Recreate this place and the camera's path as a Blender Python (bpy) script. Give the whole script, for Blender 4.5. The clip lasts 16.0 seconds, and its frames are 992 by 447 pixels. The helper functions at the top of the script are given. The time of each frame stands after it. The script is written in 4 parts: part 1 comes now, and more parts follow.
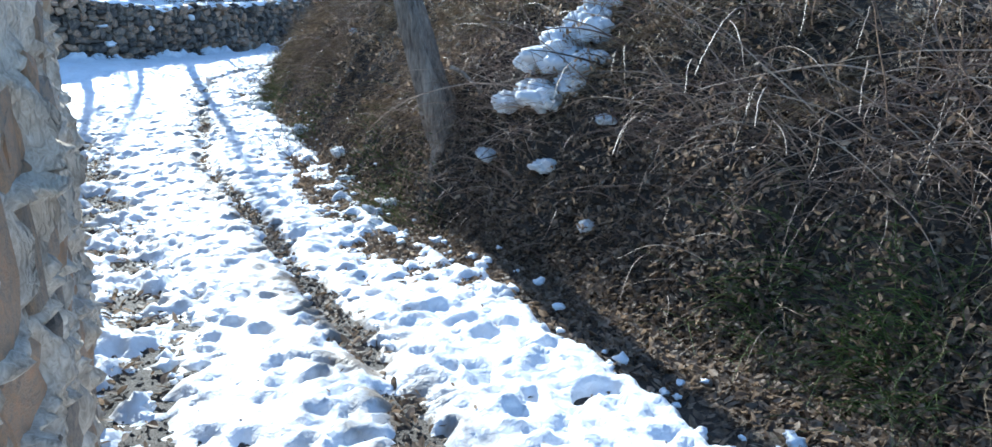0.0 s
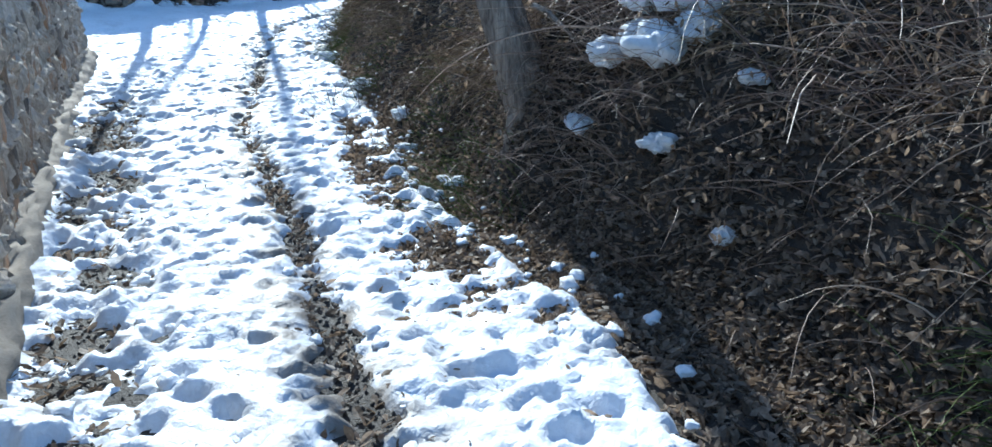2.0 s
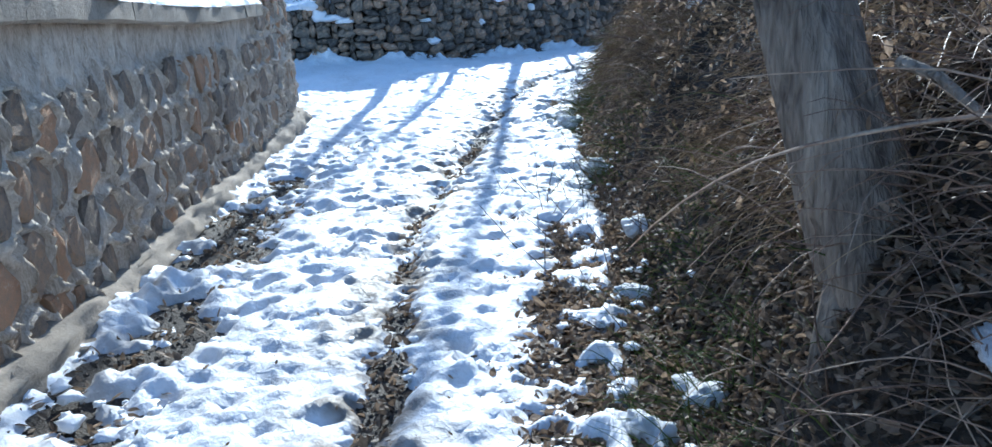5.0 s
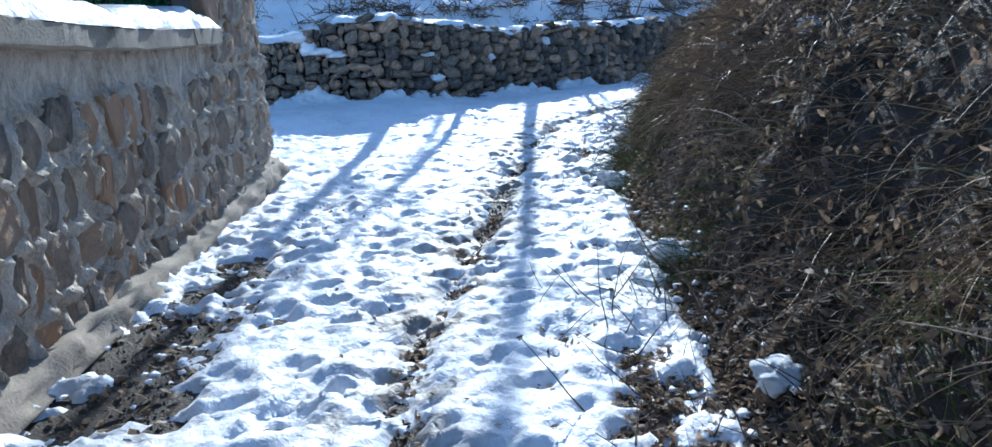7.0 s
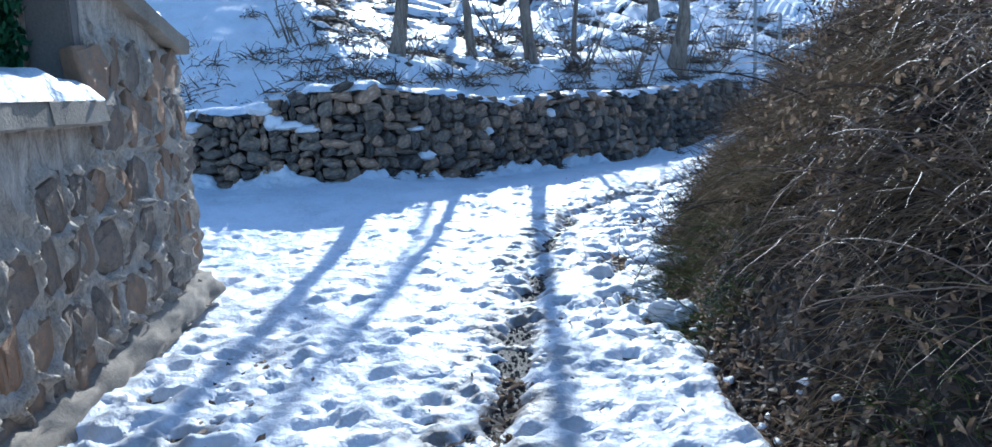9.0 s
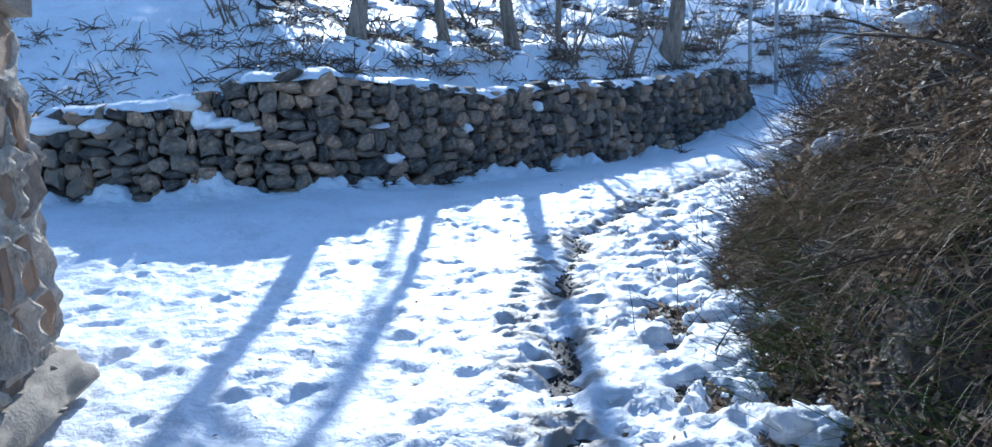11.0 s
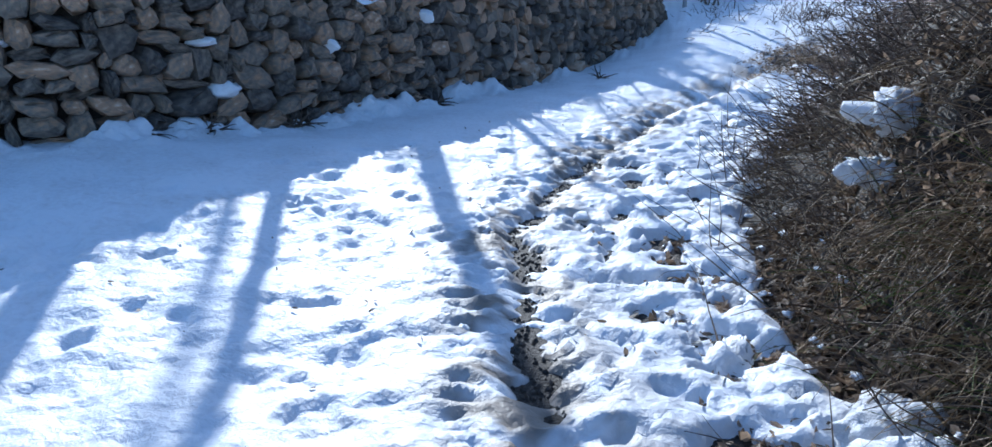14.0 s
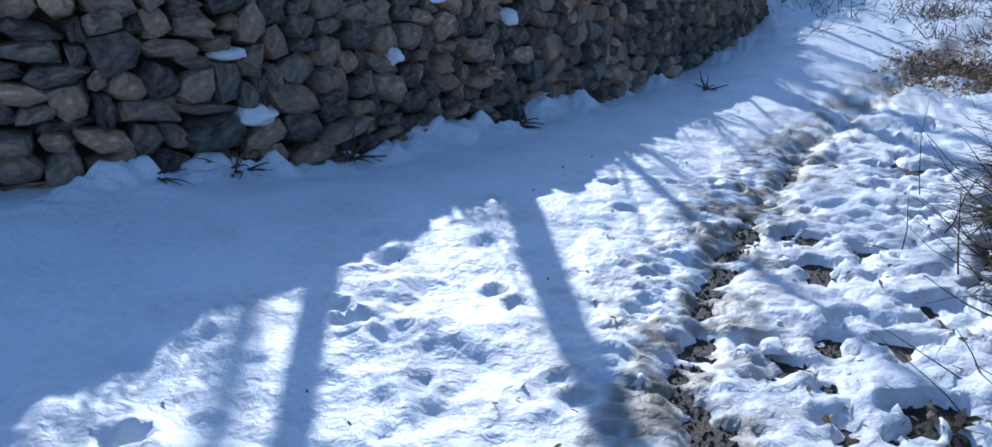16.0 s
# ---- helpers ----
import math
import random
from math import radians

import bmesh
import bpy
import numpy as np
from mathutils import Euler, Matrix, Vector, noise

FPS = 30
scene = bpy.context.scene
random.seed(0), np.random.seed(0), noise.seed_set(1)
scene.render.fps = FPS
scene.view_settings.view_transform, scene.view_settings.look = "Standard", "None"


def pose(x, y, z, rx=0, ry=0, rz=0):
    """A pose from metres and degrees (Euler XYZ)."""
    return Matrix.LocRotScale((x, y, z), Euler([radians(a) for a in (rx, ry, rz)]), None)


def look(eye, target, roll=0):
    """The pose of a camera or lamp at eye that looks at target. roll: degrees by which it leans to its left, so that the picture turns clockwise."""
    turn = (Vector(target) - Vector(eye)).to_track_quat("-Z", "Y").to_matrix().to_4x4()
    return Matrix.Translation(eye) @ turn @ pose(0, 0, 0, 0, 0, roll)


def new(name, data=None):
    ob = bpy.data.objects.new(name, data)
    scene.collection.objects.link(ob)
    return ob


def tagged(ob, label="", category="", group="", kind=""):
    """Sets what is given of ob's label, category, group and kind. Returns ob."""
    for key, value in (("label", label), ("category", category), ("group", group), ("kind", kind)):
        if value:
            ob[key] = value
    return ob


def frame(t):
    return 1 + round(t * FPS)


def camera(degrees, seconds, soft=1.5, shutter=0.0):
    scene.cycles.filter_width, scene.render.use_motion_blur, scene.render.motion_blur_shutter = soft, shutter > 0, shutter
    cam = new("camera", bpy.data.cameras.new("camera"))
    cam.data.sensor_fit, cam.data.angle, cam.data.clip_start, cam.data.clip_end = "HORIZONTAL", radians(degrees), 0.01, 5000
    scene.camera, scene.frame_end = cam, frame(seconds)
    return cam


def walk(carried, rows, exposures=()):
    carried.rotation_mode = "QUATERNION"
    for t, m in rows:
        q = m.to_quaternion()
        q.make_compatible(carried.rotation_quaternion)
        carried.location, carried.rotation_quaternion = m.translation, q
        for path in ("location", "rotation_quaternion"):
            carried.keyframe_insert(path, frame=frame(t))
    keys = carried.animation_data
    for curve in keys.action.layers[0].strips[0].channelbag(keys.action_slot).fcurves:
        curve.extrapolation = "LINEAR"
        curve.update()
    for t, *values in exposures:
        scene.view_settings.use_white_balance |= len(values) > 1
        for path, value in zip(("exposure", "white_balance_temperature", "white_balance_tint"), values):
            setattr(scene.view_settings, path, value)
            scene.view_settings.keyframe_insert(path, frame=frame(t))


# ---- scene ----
cam = camera(60.4, 16.0)
METRES, EYE, TILT, LEAN, TURN = 16.3, 1.5, 0.0, 0.0, 0.0
ROWS = [
    (0.0, 0.0, 0.0, 0.0, 0.24, -15.87, -0.86),
    (0.5, 0.0026, 0.0241, -0.0051, 2.66, -19.81, -0.34),
    (1.0, 0.0036, 0.0511, -0.0058, 5.17, -22.13, -0.11),
    (1.5, -0.0036, 0.0838, -0.0097, 6.17, -22.83, 0.21),
    (2.0, -0.0003, 0.1124, -0.0134, 6.45, -19.45, 0.56),
    (2.5, -0.0004, 0.1433, -0.0138, 6.93, -18.59, 0.4),
    (3.0, -0.0019, 0.1782, -0.0173, 6.03, -20.62, -1.54),
    (3.5, 0.002, 0.2086, -0.0209, 9.03, -18.25, -0.79),
    (4.0, -0.0082, 0.2395, -0.0258, 18.27, -18.37, 0.5),
    (4.5, -0.0159, 0.2659, -0.0249, 20.54, -16.95, 0.45),
    (5.0, -0.0239, 0.2994, -0.0284, 25.43, -15.78, 2.8),
    (7.5, -0.1051, 0.4357, -0.0369, 25.29, -13.03, 2.71),
    (8.0, -0.1189, 0.468, -0.0368, 25.05, -11.97, 3.29),
    (8.5, -0.1384, 0.4981, -0.0358, 24.92, -8.81, 2.51),
    (11.0, -0.2243, 0.6388, -0.0387, 22.11, -9.39, 2.53),
    (11.5, -0.2459, 0.6627, -0.0344, 20.3, -9.31, 2.29),
    (12.0, -0.2559, 0.6949, -0.0372, 18.87, -9.67, 2.95),
    (12.5, -0.2698, 0.7212, -0.0386, 16.86, -12.86, 2.54),
    (13.0, -0.2803, 0.7449, -0.0371, 14.98, -16.83, 1.93),
    (13.5, -0.2889, 0.7757, -0.0388, 13.31, -15.78, 1.29),
    (14.0, -0.3009, 0.8009, -0.0408, 13.0, -15.73, 0.91),
    (14.5, -0.3149, 0.8277, -0.0367, 13.77, -14.41, -0.14),
    (15.0, -0.3243, 0.8609, -0.0378, 13.46, -12.81, 0.46),
    (15.5, -0.3395, 0.8824, -0.0389, 14.34, -15.23, 0.52),
    (16.0, -0.3505, 0.9027, -0.0351, 16.36, -16.79, 0.29),
]
walk(cam, [(t, pose(0, 0, EYE, TILT, LEAN, TURN) @ pose(METRES * x, METRES * y, METRES * z, 90 + pitch, roll, yaw)) for t, x, y, z, yaw, pitch, roll in ROWS],
     exposures=[(0.0, 0.92, 5000, 1), (1.5, 0.48, 4900, 0), (3.5, 0.95, 4850, 1), (5.0, 0.62, 4850, 2), (8.5, 0.34, 4750, 4), (11.0, 0.42, 4750, 5), (12.5, 0.4, 4770, 6), (13.4, 0.12, 4800, 7), (14.2, 0.24, 4800, 7), (15.4, 0.14, 4830, 8), (16.0, -0.04, 4850, 8)])

# ---- light ----
SUN_LEFT, SUN_UP = 23.5, 27.0          # degrees left of +y, degrees above the horizon
world = bpy.data.worlds.new("winter_sky")
scene.world = world
world.use_nodes = True
wn = world.node_tree.nodes
sky = wn.new("ShaderNodeTexSky")
sky.sky_type = 'NISHITA'
sky.sun_disc = False
sky.sun_elevation = radians(SUN_UP)
sky.sun_rotation = radians(-SUN_LEFT)
sky.air_density, sky.dust_density, sky.ozone_density = 1.0, 0.6, 1.2
world.node_tree.links.new(sky.outputs[0], wn["Background"].inputs[0])
wn["Background"].inputs[1].default_value = 0.14
sun_data = bpy.data.lights.new("sun", 'SUN')
sun_data.energy, sun_data.angle, sun_data.color = 5.0, radians(0.55), (1.0, 0.87, 0.70)
sun = new("sun", sun_data)
to_sun = Vector((-math.sin(radians(SUN_LEFT)) * math.cos(radians(SUN_UP)), math.cos(radians(SUN_LEFT)) * math.cos(radians(SUN_UP)), math.sin(radians(SUN_UP))))
sun.matrix_world = look(to_sun * 60, (0, 0, 0))


# ---- materials ----
def material(name, stops, scale=6.0, rough=0.85, bump=0.4, fine=60.0, random_piece="", distortion=0.3, spec=0.3, bump_dist=0.02, glow_through=0.0, stretch=1.0):
    """Noise of two scales through a colour ramp, with bump of both."""
    m = bpy.data.materials.new(name)
    m.use_nodes = True
    n, l = m.node_tree.nodes, m.node_tree.links
    b = n["Principled BSDF"]
    b.inputs["Roughness"].default_value = rough
    b.inputs["Specular IOR Level"].default_value = spec
    co = n.new("ShaderNodeTexCoord")
    big, small = n.new("ShaderNodeTexNoise"), n.new("ShaderNodeTexNoise")
    for t, s, d in ((big, scale, 5), (small, fine, 4)):
        t.inputs["Scale"].default_value, t.inputs["Detail"].default_value = s, d
        t.inputs["Distortion"].default_value = distortion
        grain = n.new("ShaderNodeMapping")
        grain.inputs["Scale"].default_value = (1, 1, stretch)
        l.new(co.outputs["Object"], grain.inputs["Vector"])
        l.new(grain.outputs[0], t.inputs["Vector"])
    mix = n.new("ShaderNodeMath")
    mix.operation = 'MULTIPLY_ADD'
    mix.inputs[1].default_value = 0.45
    l.new(small.outputs["Fac"], mix.inputs[0])
    scaled = n.new("ShaderNodeMath")
    scaled.operation = 'MULTIPLY'
    scaled.inputs[1].default_value = 0.55
    l.new(big.outputs["Fac"], scaled.inputs[0])
    l.new(scaled.outputs[0], mix.inputs[2])
    fac = mix.outputs[0]
    if random_piece:
        src = n.new("ShaderNodeObjectInfo") if random_piece == "object" else n.new("ShaderNodeNewGeometry")
        val = src.outputs["Random"] if random_piece == "object" else src.outputs["Random Per Island"]
        w = n.new("ShaderNodeMath")
        w.operation = 'MULTIPLY_ADD'
        w.inputs[1].default_value = 0.5
        l.new(val, w.inputs[0])
        k = n.new("ShaderNodeMath")
        k.operation = 'MULTIPLY_ADD'
        k.inputs[1].default_value, k.inputs[2].default_value = 1.35, -0.44
        l.new(fac, k.inputs[0])
        l.new(k.outputs[0], w.inputs[2])
        fac = w.outputs[0]
    ramp = n.new("ShaderNodeValToRGB")
    el = ramp.color_ramp.elements
    while len(el) < len(stops):
        el.new(0.5)
    for e, (p, c) in zip(el, stops):
        e.position, e.color = p, (*c, 1)
    l.new(fac, ramp.inputs[0])
    l.new(ramp.outputs[0], b.inputs["Base Color"])
    bp = n.new("ShaderNodeBump")
    bp.inputs["Strength"].default_value, bp.inputs["Distance"].default_value = bump, bump_dist
    l.new(mix.outputs[0], bp.inputs["Height"])
    l.new(bp.outputs[0], b.inputs["Normal"])
    if glow_through:
        tr, mx = n.new("ShaderNodeBsdfTranslucent"), n.new("ShaderNodeMixShader")
        mx.inputs[0].default_value = glow_through
        l.new(ramp.outputs[0], tr.inputs["Color"])
        l.new(b.outputs[0], mx.inputs[1])
        l.new(tr.outputs[0], mx.inputs[2])
        l.new(mx.outputs[0], n["Material Output"].inputs["Surface"])
    return m


snow_mat = material("snow", [(0.26, (0.58, 0.56, 0.53)), (0.38, (0.76, 0.76, 0.77)), (0.55, (0.86, 0.87, 0.89)), (0.8, (0.9, 0.9, 0.91))], 2.2, 0.55, 0.75, 26.0, spec=0.35, bump_dist=0.035)
# trodden-in dirt along the wheel tracks
n, l = snow_mat.node_tree.nodes, snow_mat.node_tree.links
dirt_in, dirt_mix = n.new("ShaderNodeAttribute"), n.new("ShaderNodeMixRGB")
dirt_in.attribute_name = "dirt"
dirt_mix.inputs[2].default_value = (0.21, 0.165, 0.115, 1)
clean = n["Principled BSDF"].inputs["Base Color"].links[0].from_socket
l.new(dirt_in.outputs["Fac"], dirt_mix.inputs[0])
l.new(clean, dirt_mix.inputs[1])
l.new(dirt_mix.outputs[0], n["Principled BSDF"].inputs["Base Color"])
earth_mat = material("wet_earth", [(0.25, (0.014, 0.011, 0.009)), (0.5, (0.045, 0.035, 0.026)), (0.75, (0.10, 0.078, 0.058))], 5.0, 0.7, 1.0, 80.0, bump_dist=0.03)
leaf_mat = material("dead_leaf", [(0.2, (0.085, 0.062, 0.045)), (0.45, (0.20, 0.148, 0.10)), (0.7, (0.36, 0.265, 0.18)), (0.92, (0.58, 0.47, 0.35))], 8.0, 0.6, 0.3, 50.0, "island", glow_through=0.4)
stem_mat = material("dry_stem", [(0.2, (0.095, 0.057, 0.041)), (0.5, (0.257, 0.169, 0.112)), (0.9, (0.540, 0.419, 0.297))], 5.0, 0.5, 0.2, 60.0, "island", spec=0.5)
scrub_mat = material("dark_scrub", [(0.2, (0.05, 0.036, 0.026)), (0.5, (0.13, 0.095, 0.066)), (0.9, (0.28, 0.21, 0.145))], 5.0, 0.7, 0.2, 60.0, "island")
straw_mat = material("dry_grass", [(0.2, (0.161, 0.109, 0.057)), (0.5, (0.333, 0.241, 0.132)), (0.9, (0.575, 0.460, 0.287))], 5.0, 0.5, 0.1, 60.0, "island", spec=0.5, glow_through=0.35)
green_mat = material("green_grass", [(0.2, (0.05, 0.08, 0.02)), (0.5, (0.12, 0.17, 0.04)), (0.9, (0.26, 0.29, 0.10))], 5.0, 0.5, 0.1, 60.0, "island", glow_through=0.4)
hedge_mat = material("hedge_leaf", [(0.2, (0.012, 0.05, 0.02)), (0.5, (0.03, 0.11, 0.04)), (0.9, (0.07, 0.18, 0.06))], 5.0, 0.5, 0.1, 60.0, "island", glow_through=0.2)
bark_mat = material("bark", [(0.34, (0.084, 0.066, 0.052)), (0.5, (0.240, 0.198, 0.156)), (0.8, (0.504, 0.432, 0.348))], 9.0, 0.85, 1.0, 55.0, distortion=0.8, bump_dist=0.05, stretch=0.16)
stone_mat = material("field_stone", [(0.08, (0.035, 0.031, 0.028)), (0.32, (0.11, 0.095, 0.08)), (0.55, (0.23, 0.19, 0.145)), (0.75, (0.40, 0.26, 0.16)), (0.92, (0.60, 0.50, 0.385))], 1.8, 0.8, 1.0, 7.0, "object", bump_dist=0.02)
stone_far_mat = material("field_stone_joined", [(0.08, (0.035, 0.031, 0.028)), (0.32, (0.11, 0.095, 0.08)), (0.55, (0.23, 0.19, 0.145)), (0.75, (0.40, 0.26, 0.16)), (0.92, (0.60, 0.50, 0.385))], 1.8, 0.8, 1.0, 7.0, "island", bump_dist=0.02)
gravel_mat = material("wet_gravel", [(0.2, (0.03, 0.026, 0.021)), (0.6, (0.085, 0.07, 0.055)), (0.95, (0.2, 0.165, 0.125))], 5.0, 0.55, 0.5, 45.0, "island")
core_mat = material("packed_joint_earth", [(0.3, (0.02, 0.018, 0.016)), (0.7, (0.06, 0.05, 0.042))], 9.0, 0.9, 0.8, 60.0)
rubble_mat = material("rubble_stone", [(0.12, (0.13, 0.108, 0.088)), (0.4, (0.27, 0.21, 0.155)), (0.6, (0.38, 0.255, 0.16)), (0.82, (0.48, 0.265, 0.14)), (0.97, (0.55, 0.45, 0.34))], 6.0, 0.8, 0.8, 40.0, "object", bump_dist=0.03)
mortar_mat = material("smeared_mortar", [(0.3, (0.23, 0.182, 0.135)), (0.48, (0.52, 0.43, 0.33)), (0.7, (0.80, 0.71, 0.59))], 6.0, 0.85, 0.9, 40.0, distortion=2.0, bump_dist=0.03, stretch=0.45)
concrete_mat = material("weathered_concrete", [(0.25, (0.19, 0.155, 0.115)), (0.5, (0.33, 0.275, 0.21)), (0.8, (0.47, 0.40, 0.31))], 4.0, 0.85, 0.5, 60.0)
post_mat = material("brown_concrete", [(0.25, (0.16, 0.135, 0.11)), (0.7, (0.26, 0.22, 0.185))], 3.0, 0.85, 0.4, 60.0)
pole_mat = material("grey_metal", [(0.3, (0.3, 0.3, 0.3)), (0.7, (0.42, 0.42, 0.42))], 6.0, 0.5, 0.1, 60.0)


# ---- noise on arrays, helpers for meshes ----
def value_noise(x, y, seed=0):
    xi, yi = np.floor(x).astype(np.int64), np.floor(y).astype(np.int64)
    fx, fy = x - xi, y - yi
    fx, fy = fx * fx * (3 - 2 * fx), fy * fy * (3 - 2 * fy)

    def h(a, b):
        v = (a * 374761393 + b * 668265263 + seed * 974711) & 0x7fffffff
        v = ((v ^ (v >> 13)) * 1274126177) & 0x7fffffff
        v = ((v ^ (v >> 16)) * 60493) & 0x7fffffff
        return ((v ^ (v >> 11)) & 0xffff) / 65535.0
    return (h(xi, yi) * (1 - fx) + h(xi + 1, yi) * fx) * (1 - fy) + (h(xi, yi + 1) * (1 - fx) + h(xi + 1, yi + 1) * fx) * fy


def fbm(x, y, scale, octaves=4, seed=0, gain=0.5):
    """About -1 to 1."""
    total, amp, norm = 0, 1.0, 0
    for o in range(octaves):
        total = total + amp * (value_noise(x * scale + 17.3 * o, y * scale - 9.1 * o, seed + o) * 2 - 1)
        norm += amp
        amp, scale = amp * gain, scale * 2.03
    return total / norm


def smooth(a, b, v):
    t = np.clip((v - a) / (b - a), 0.0, 1.0)
    return t * t * (3 - 2 * t)


def mesh_from(name, verts, faces, mat, shade=True):
    me = bpy.data.meshes.new(name)
    me.from_pydata([tuple(v) for v in verts], [], faces)
    if mat:
        me.materials.append(mat)
    if shade:
        me.polygons.foreach_set("use_smooth", [True] * len(me.polygons))
    me.update()
    return me


def big_mesh(name, V, F, mat, shade=True):
    """Fast mesh of equal-sided faces from arrays."""
    V, F = np.asarray(V, dtype=np.float32), np.asarray(F, dtype=np.int32)
    me = bpy.data.meshes.new(name)
    k = F.shape[1]
    me.vertices.add(len(V))
    me.vertices.foreach_set("co", V.ravel())
    me.loops.add(F.size)
    me.loops.foreach_set("vertex_index", F.ravel())
    me.polygons.add(len(F))
    me.polygons.foreach_set("loop_start", np.arange(0, F.size, k, dtype=np.int32))
    me.polygons.foreach_set("use_smooth", np.full(len(F), shade))
    me.materials.append(mat)
    me.update(calc_edges=True)
    me.validate()
    return me


def part(name, me, parent, label=""):
    ob = new(name, me)
    ob.parent = parent
    if label:
        ob["label"] = label
    return ob


def box_mesh(name, size, mat, bevel=0.01, jitter=0.0, cuts=0):
    bm = bmesh.new()
    bmesh.ops.create_cube(bm, size=1.0)
    bmesh.ops.scale(bm, vec=size, verts=bm.verts)
    if cuts:
        bmesh.ops.subdivide_edges(bm, edges=[e for e in bm.edges if e.calc_length() > 0.3], cuts=cuts, use_grid_fill=True)
    if bevel:
        bmesh.ops.bevel(bm, geom=[e for e in bm.edges if e.calc_face_angle(0) > 0.5], offset=bevel, segments=2, affect='EDGES')
    if jitter:
        for v in bm.verts:
            v.co += Vector(noise.noise_vector(v.co * 3.0)) * jitter
    me = bpy.data.meshes.new(name)
    bm.to_mesh(me)
    bm.free()
    me.materials.append(mat)
    return me


# ---- plan ----
ROAD_Y = [-60, -2, 0, 3.5, 6, 8, 12, 15, 20, 24, 30, 40, 80]
ROAD_Z = [2.5, .2, 0, -.37, -.57, -.62, -.60, -.57, -.55, -.5, -.05, 0.9, 5]
BANK_Y = [-60, 0, 3.2, 4.3, 6, 7.3, 8.4, 9.5, 12.3, 13.8, 16.4, 19, 21, 23, 26, 30, 40, 120]
BANK_X = [30, 3.3, 1.75, 1.1, .2, -.6, -1.2, -1.85, -3.05, -3.75, -4.4, -4.5, -4.05, -3.4, -2.4, -1.0, 3, 30]
EDGE_Y = [-60, 0, 3.2, 4.6, 5.75, 7.5, 9.5, 12.3, 13.8, 16.4, 19, 21, 23, 26, 30, 120]
EDGE_X = [29, 2.4, 1.0, .42, .05, -1.05, -1.8, -3.0, -3.7, -4.45, -4.5, -3.95, -3.1, -2.0, 0.0, 30]
RUT_Y = [-5, 0, 3.2, 4.5, 7.0, 9.7, 11.6, 13.8, 15.2, 17.7, 19.2, 22, 24.5, 27, 34]
RUT_X = [1.0, .6, -.34, -.8, -1.98, -3.4, -4.05, -4.75, -5.25, -5.86, -5.72, -5.2, -4.4, -3.4, 0]
WALL = np.array([(-40.0, 6.0), (-13.0, 16.2), (-10.6, 17.6), (-9.2, 18.7), (-8.5, 20.1), (-7.9, 21.8), (-7.0, 25.0), (-5.9, 28.7), (-5.6, 29.7), (-3.5, 36.0), (2.0, 48.0), (40.0, 110.0)])
WALL_LEN = np.concatenate([[0], np.cumsum(np.hypot(*np.diff(WALL, axis=0).T))])
S0 = float(WALL_LEN[1])
WALL_BASE = ([0, S0, S0 + 2.8, S0 + 4.5, S0 + 6.1, S0 + 7.9, S0 + 11.2, S0 + 14, S0 + 16.2, S0 + 23, S0 + 36, S0 + 109], [0.0, -.16, -.27, -.29, -.43, -.47, -.54, -.42, 0.0, .55, 1.75, 8])
WALL_TOP = ([0, S0, S0 + 2.8, S0 + 3.2, S0 + 3.8, S0 + 4.8, S0 + 6.1, S0 + 7.2, S0 + 8.6, S0 + 11.2, S0 + 14.6, S0 + 15.2, S0 + 16.2, S0 + 17.5, S0 + 23, S0 + 36, S0 + 109], [.7, .66, .74, .76, 1.0, 1.0, .84, .68, .74, .70, .86, .82, .35, .25, .7, 1.9, 8.2])


def wall_coord(x, y):
    """Along the field wall, and how far behind it (negative: on the road's side)."""
    best, s_out = np.full(np.shape(x), 1e9), np.zeros(np.shape(x))
    side = np.zeros(np.shape(x))
    for (a, b, l0) in zip(WALL[:-1], WALL[1:], WALL_LEN[:-1]):
        d = b - a
        ln = np.hypot(*d)
        u = np.clip(((x - a[0]) * d[0] + (y - a[1]) * d[1]) / ln ** 2, 0, 1)
        px, py = x - a[0] - u * d[0], y - a[1] - u * d[1]
        r = np.hypot(px, py)
        near = r < best
        best = np.where(near, r, best)
        s_out = np.where(near, l0 + u * ln, s_out)
        side = np.where(near, np.sign(d[0] * py - d[1] * px), side)
    return s_out, best * np.where(side == 0, 1, side)


def wall_point(s):
    return np.array([np.interp(s, WALL_LEN, WALL[:, 0]), np.interp(s, WALL_LEN, WALL[:, 1])])


def wall_dir(s):
    d = wall_point(s + 0.15) - wall_point(s - 0.15)
    return d / np.hypot(*d)


def bank_height(d, x, y):
    d = d + (0.24 * fbm(x, y, 0.8, 3, 31) + 0.13 * fbm(x, y, 2.6, 3, 37)) * smooth(0, 0.5, d)
    near = np.interp(y, [2, 5.5, 7.2], [1.45, 1.3, 1.0])
    h = np.interp(d / near, [0, .15, .4, .7, 1.2, 2.0, 4.0, 9, 60], [0, .16, .58, 1.15, 1.9, 2.6, 3.1, 3.8, 16])
    return h * np.interp(y, [-10, 2, 5, 19, 23, 30], [0.7, 0.75, 0.95, 0.9, 0.55, 0.5])


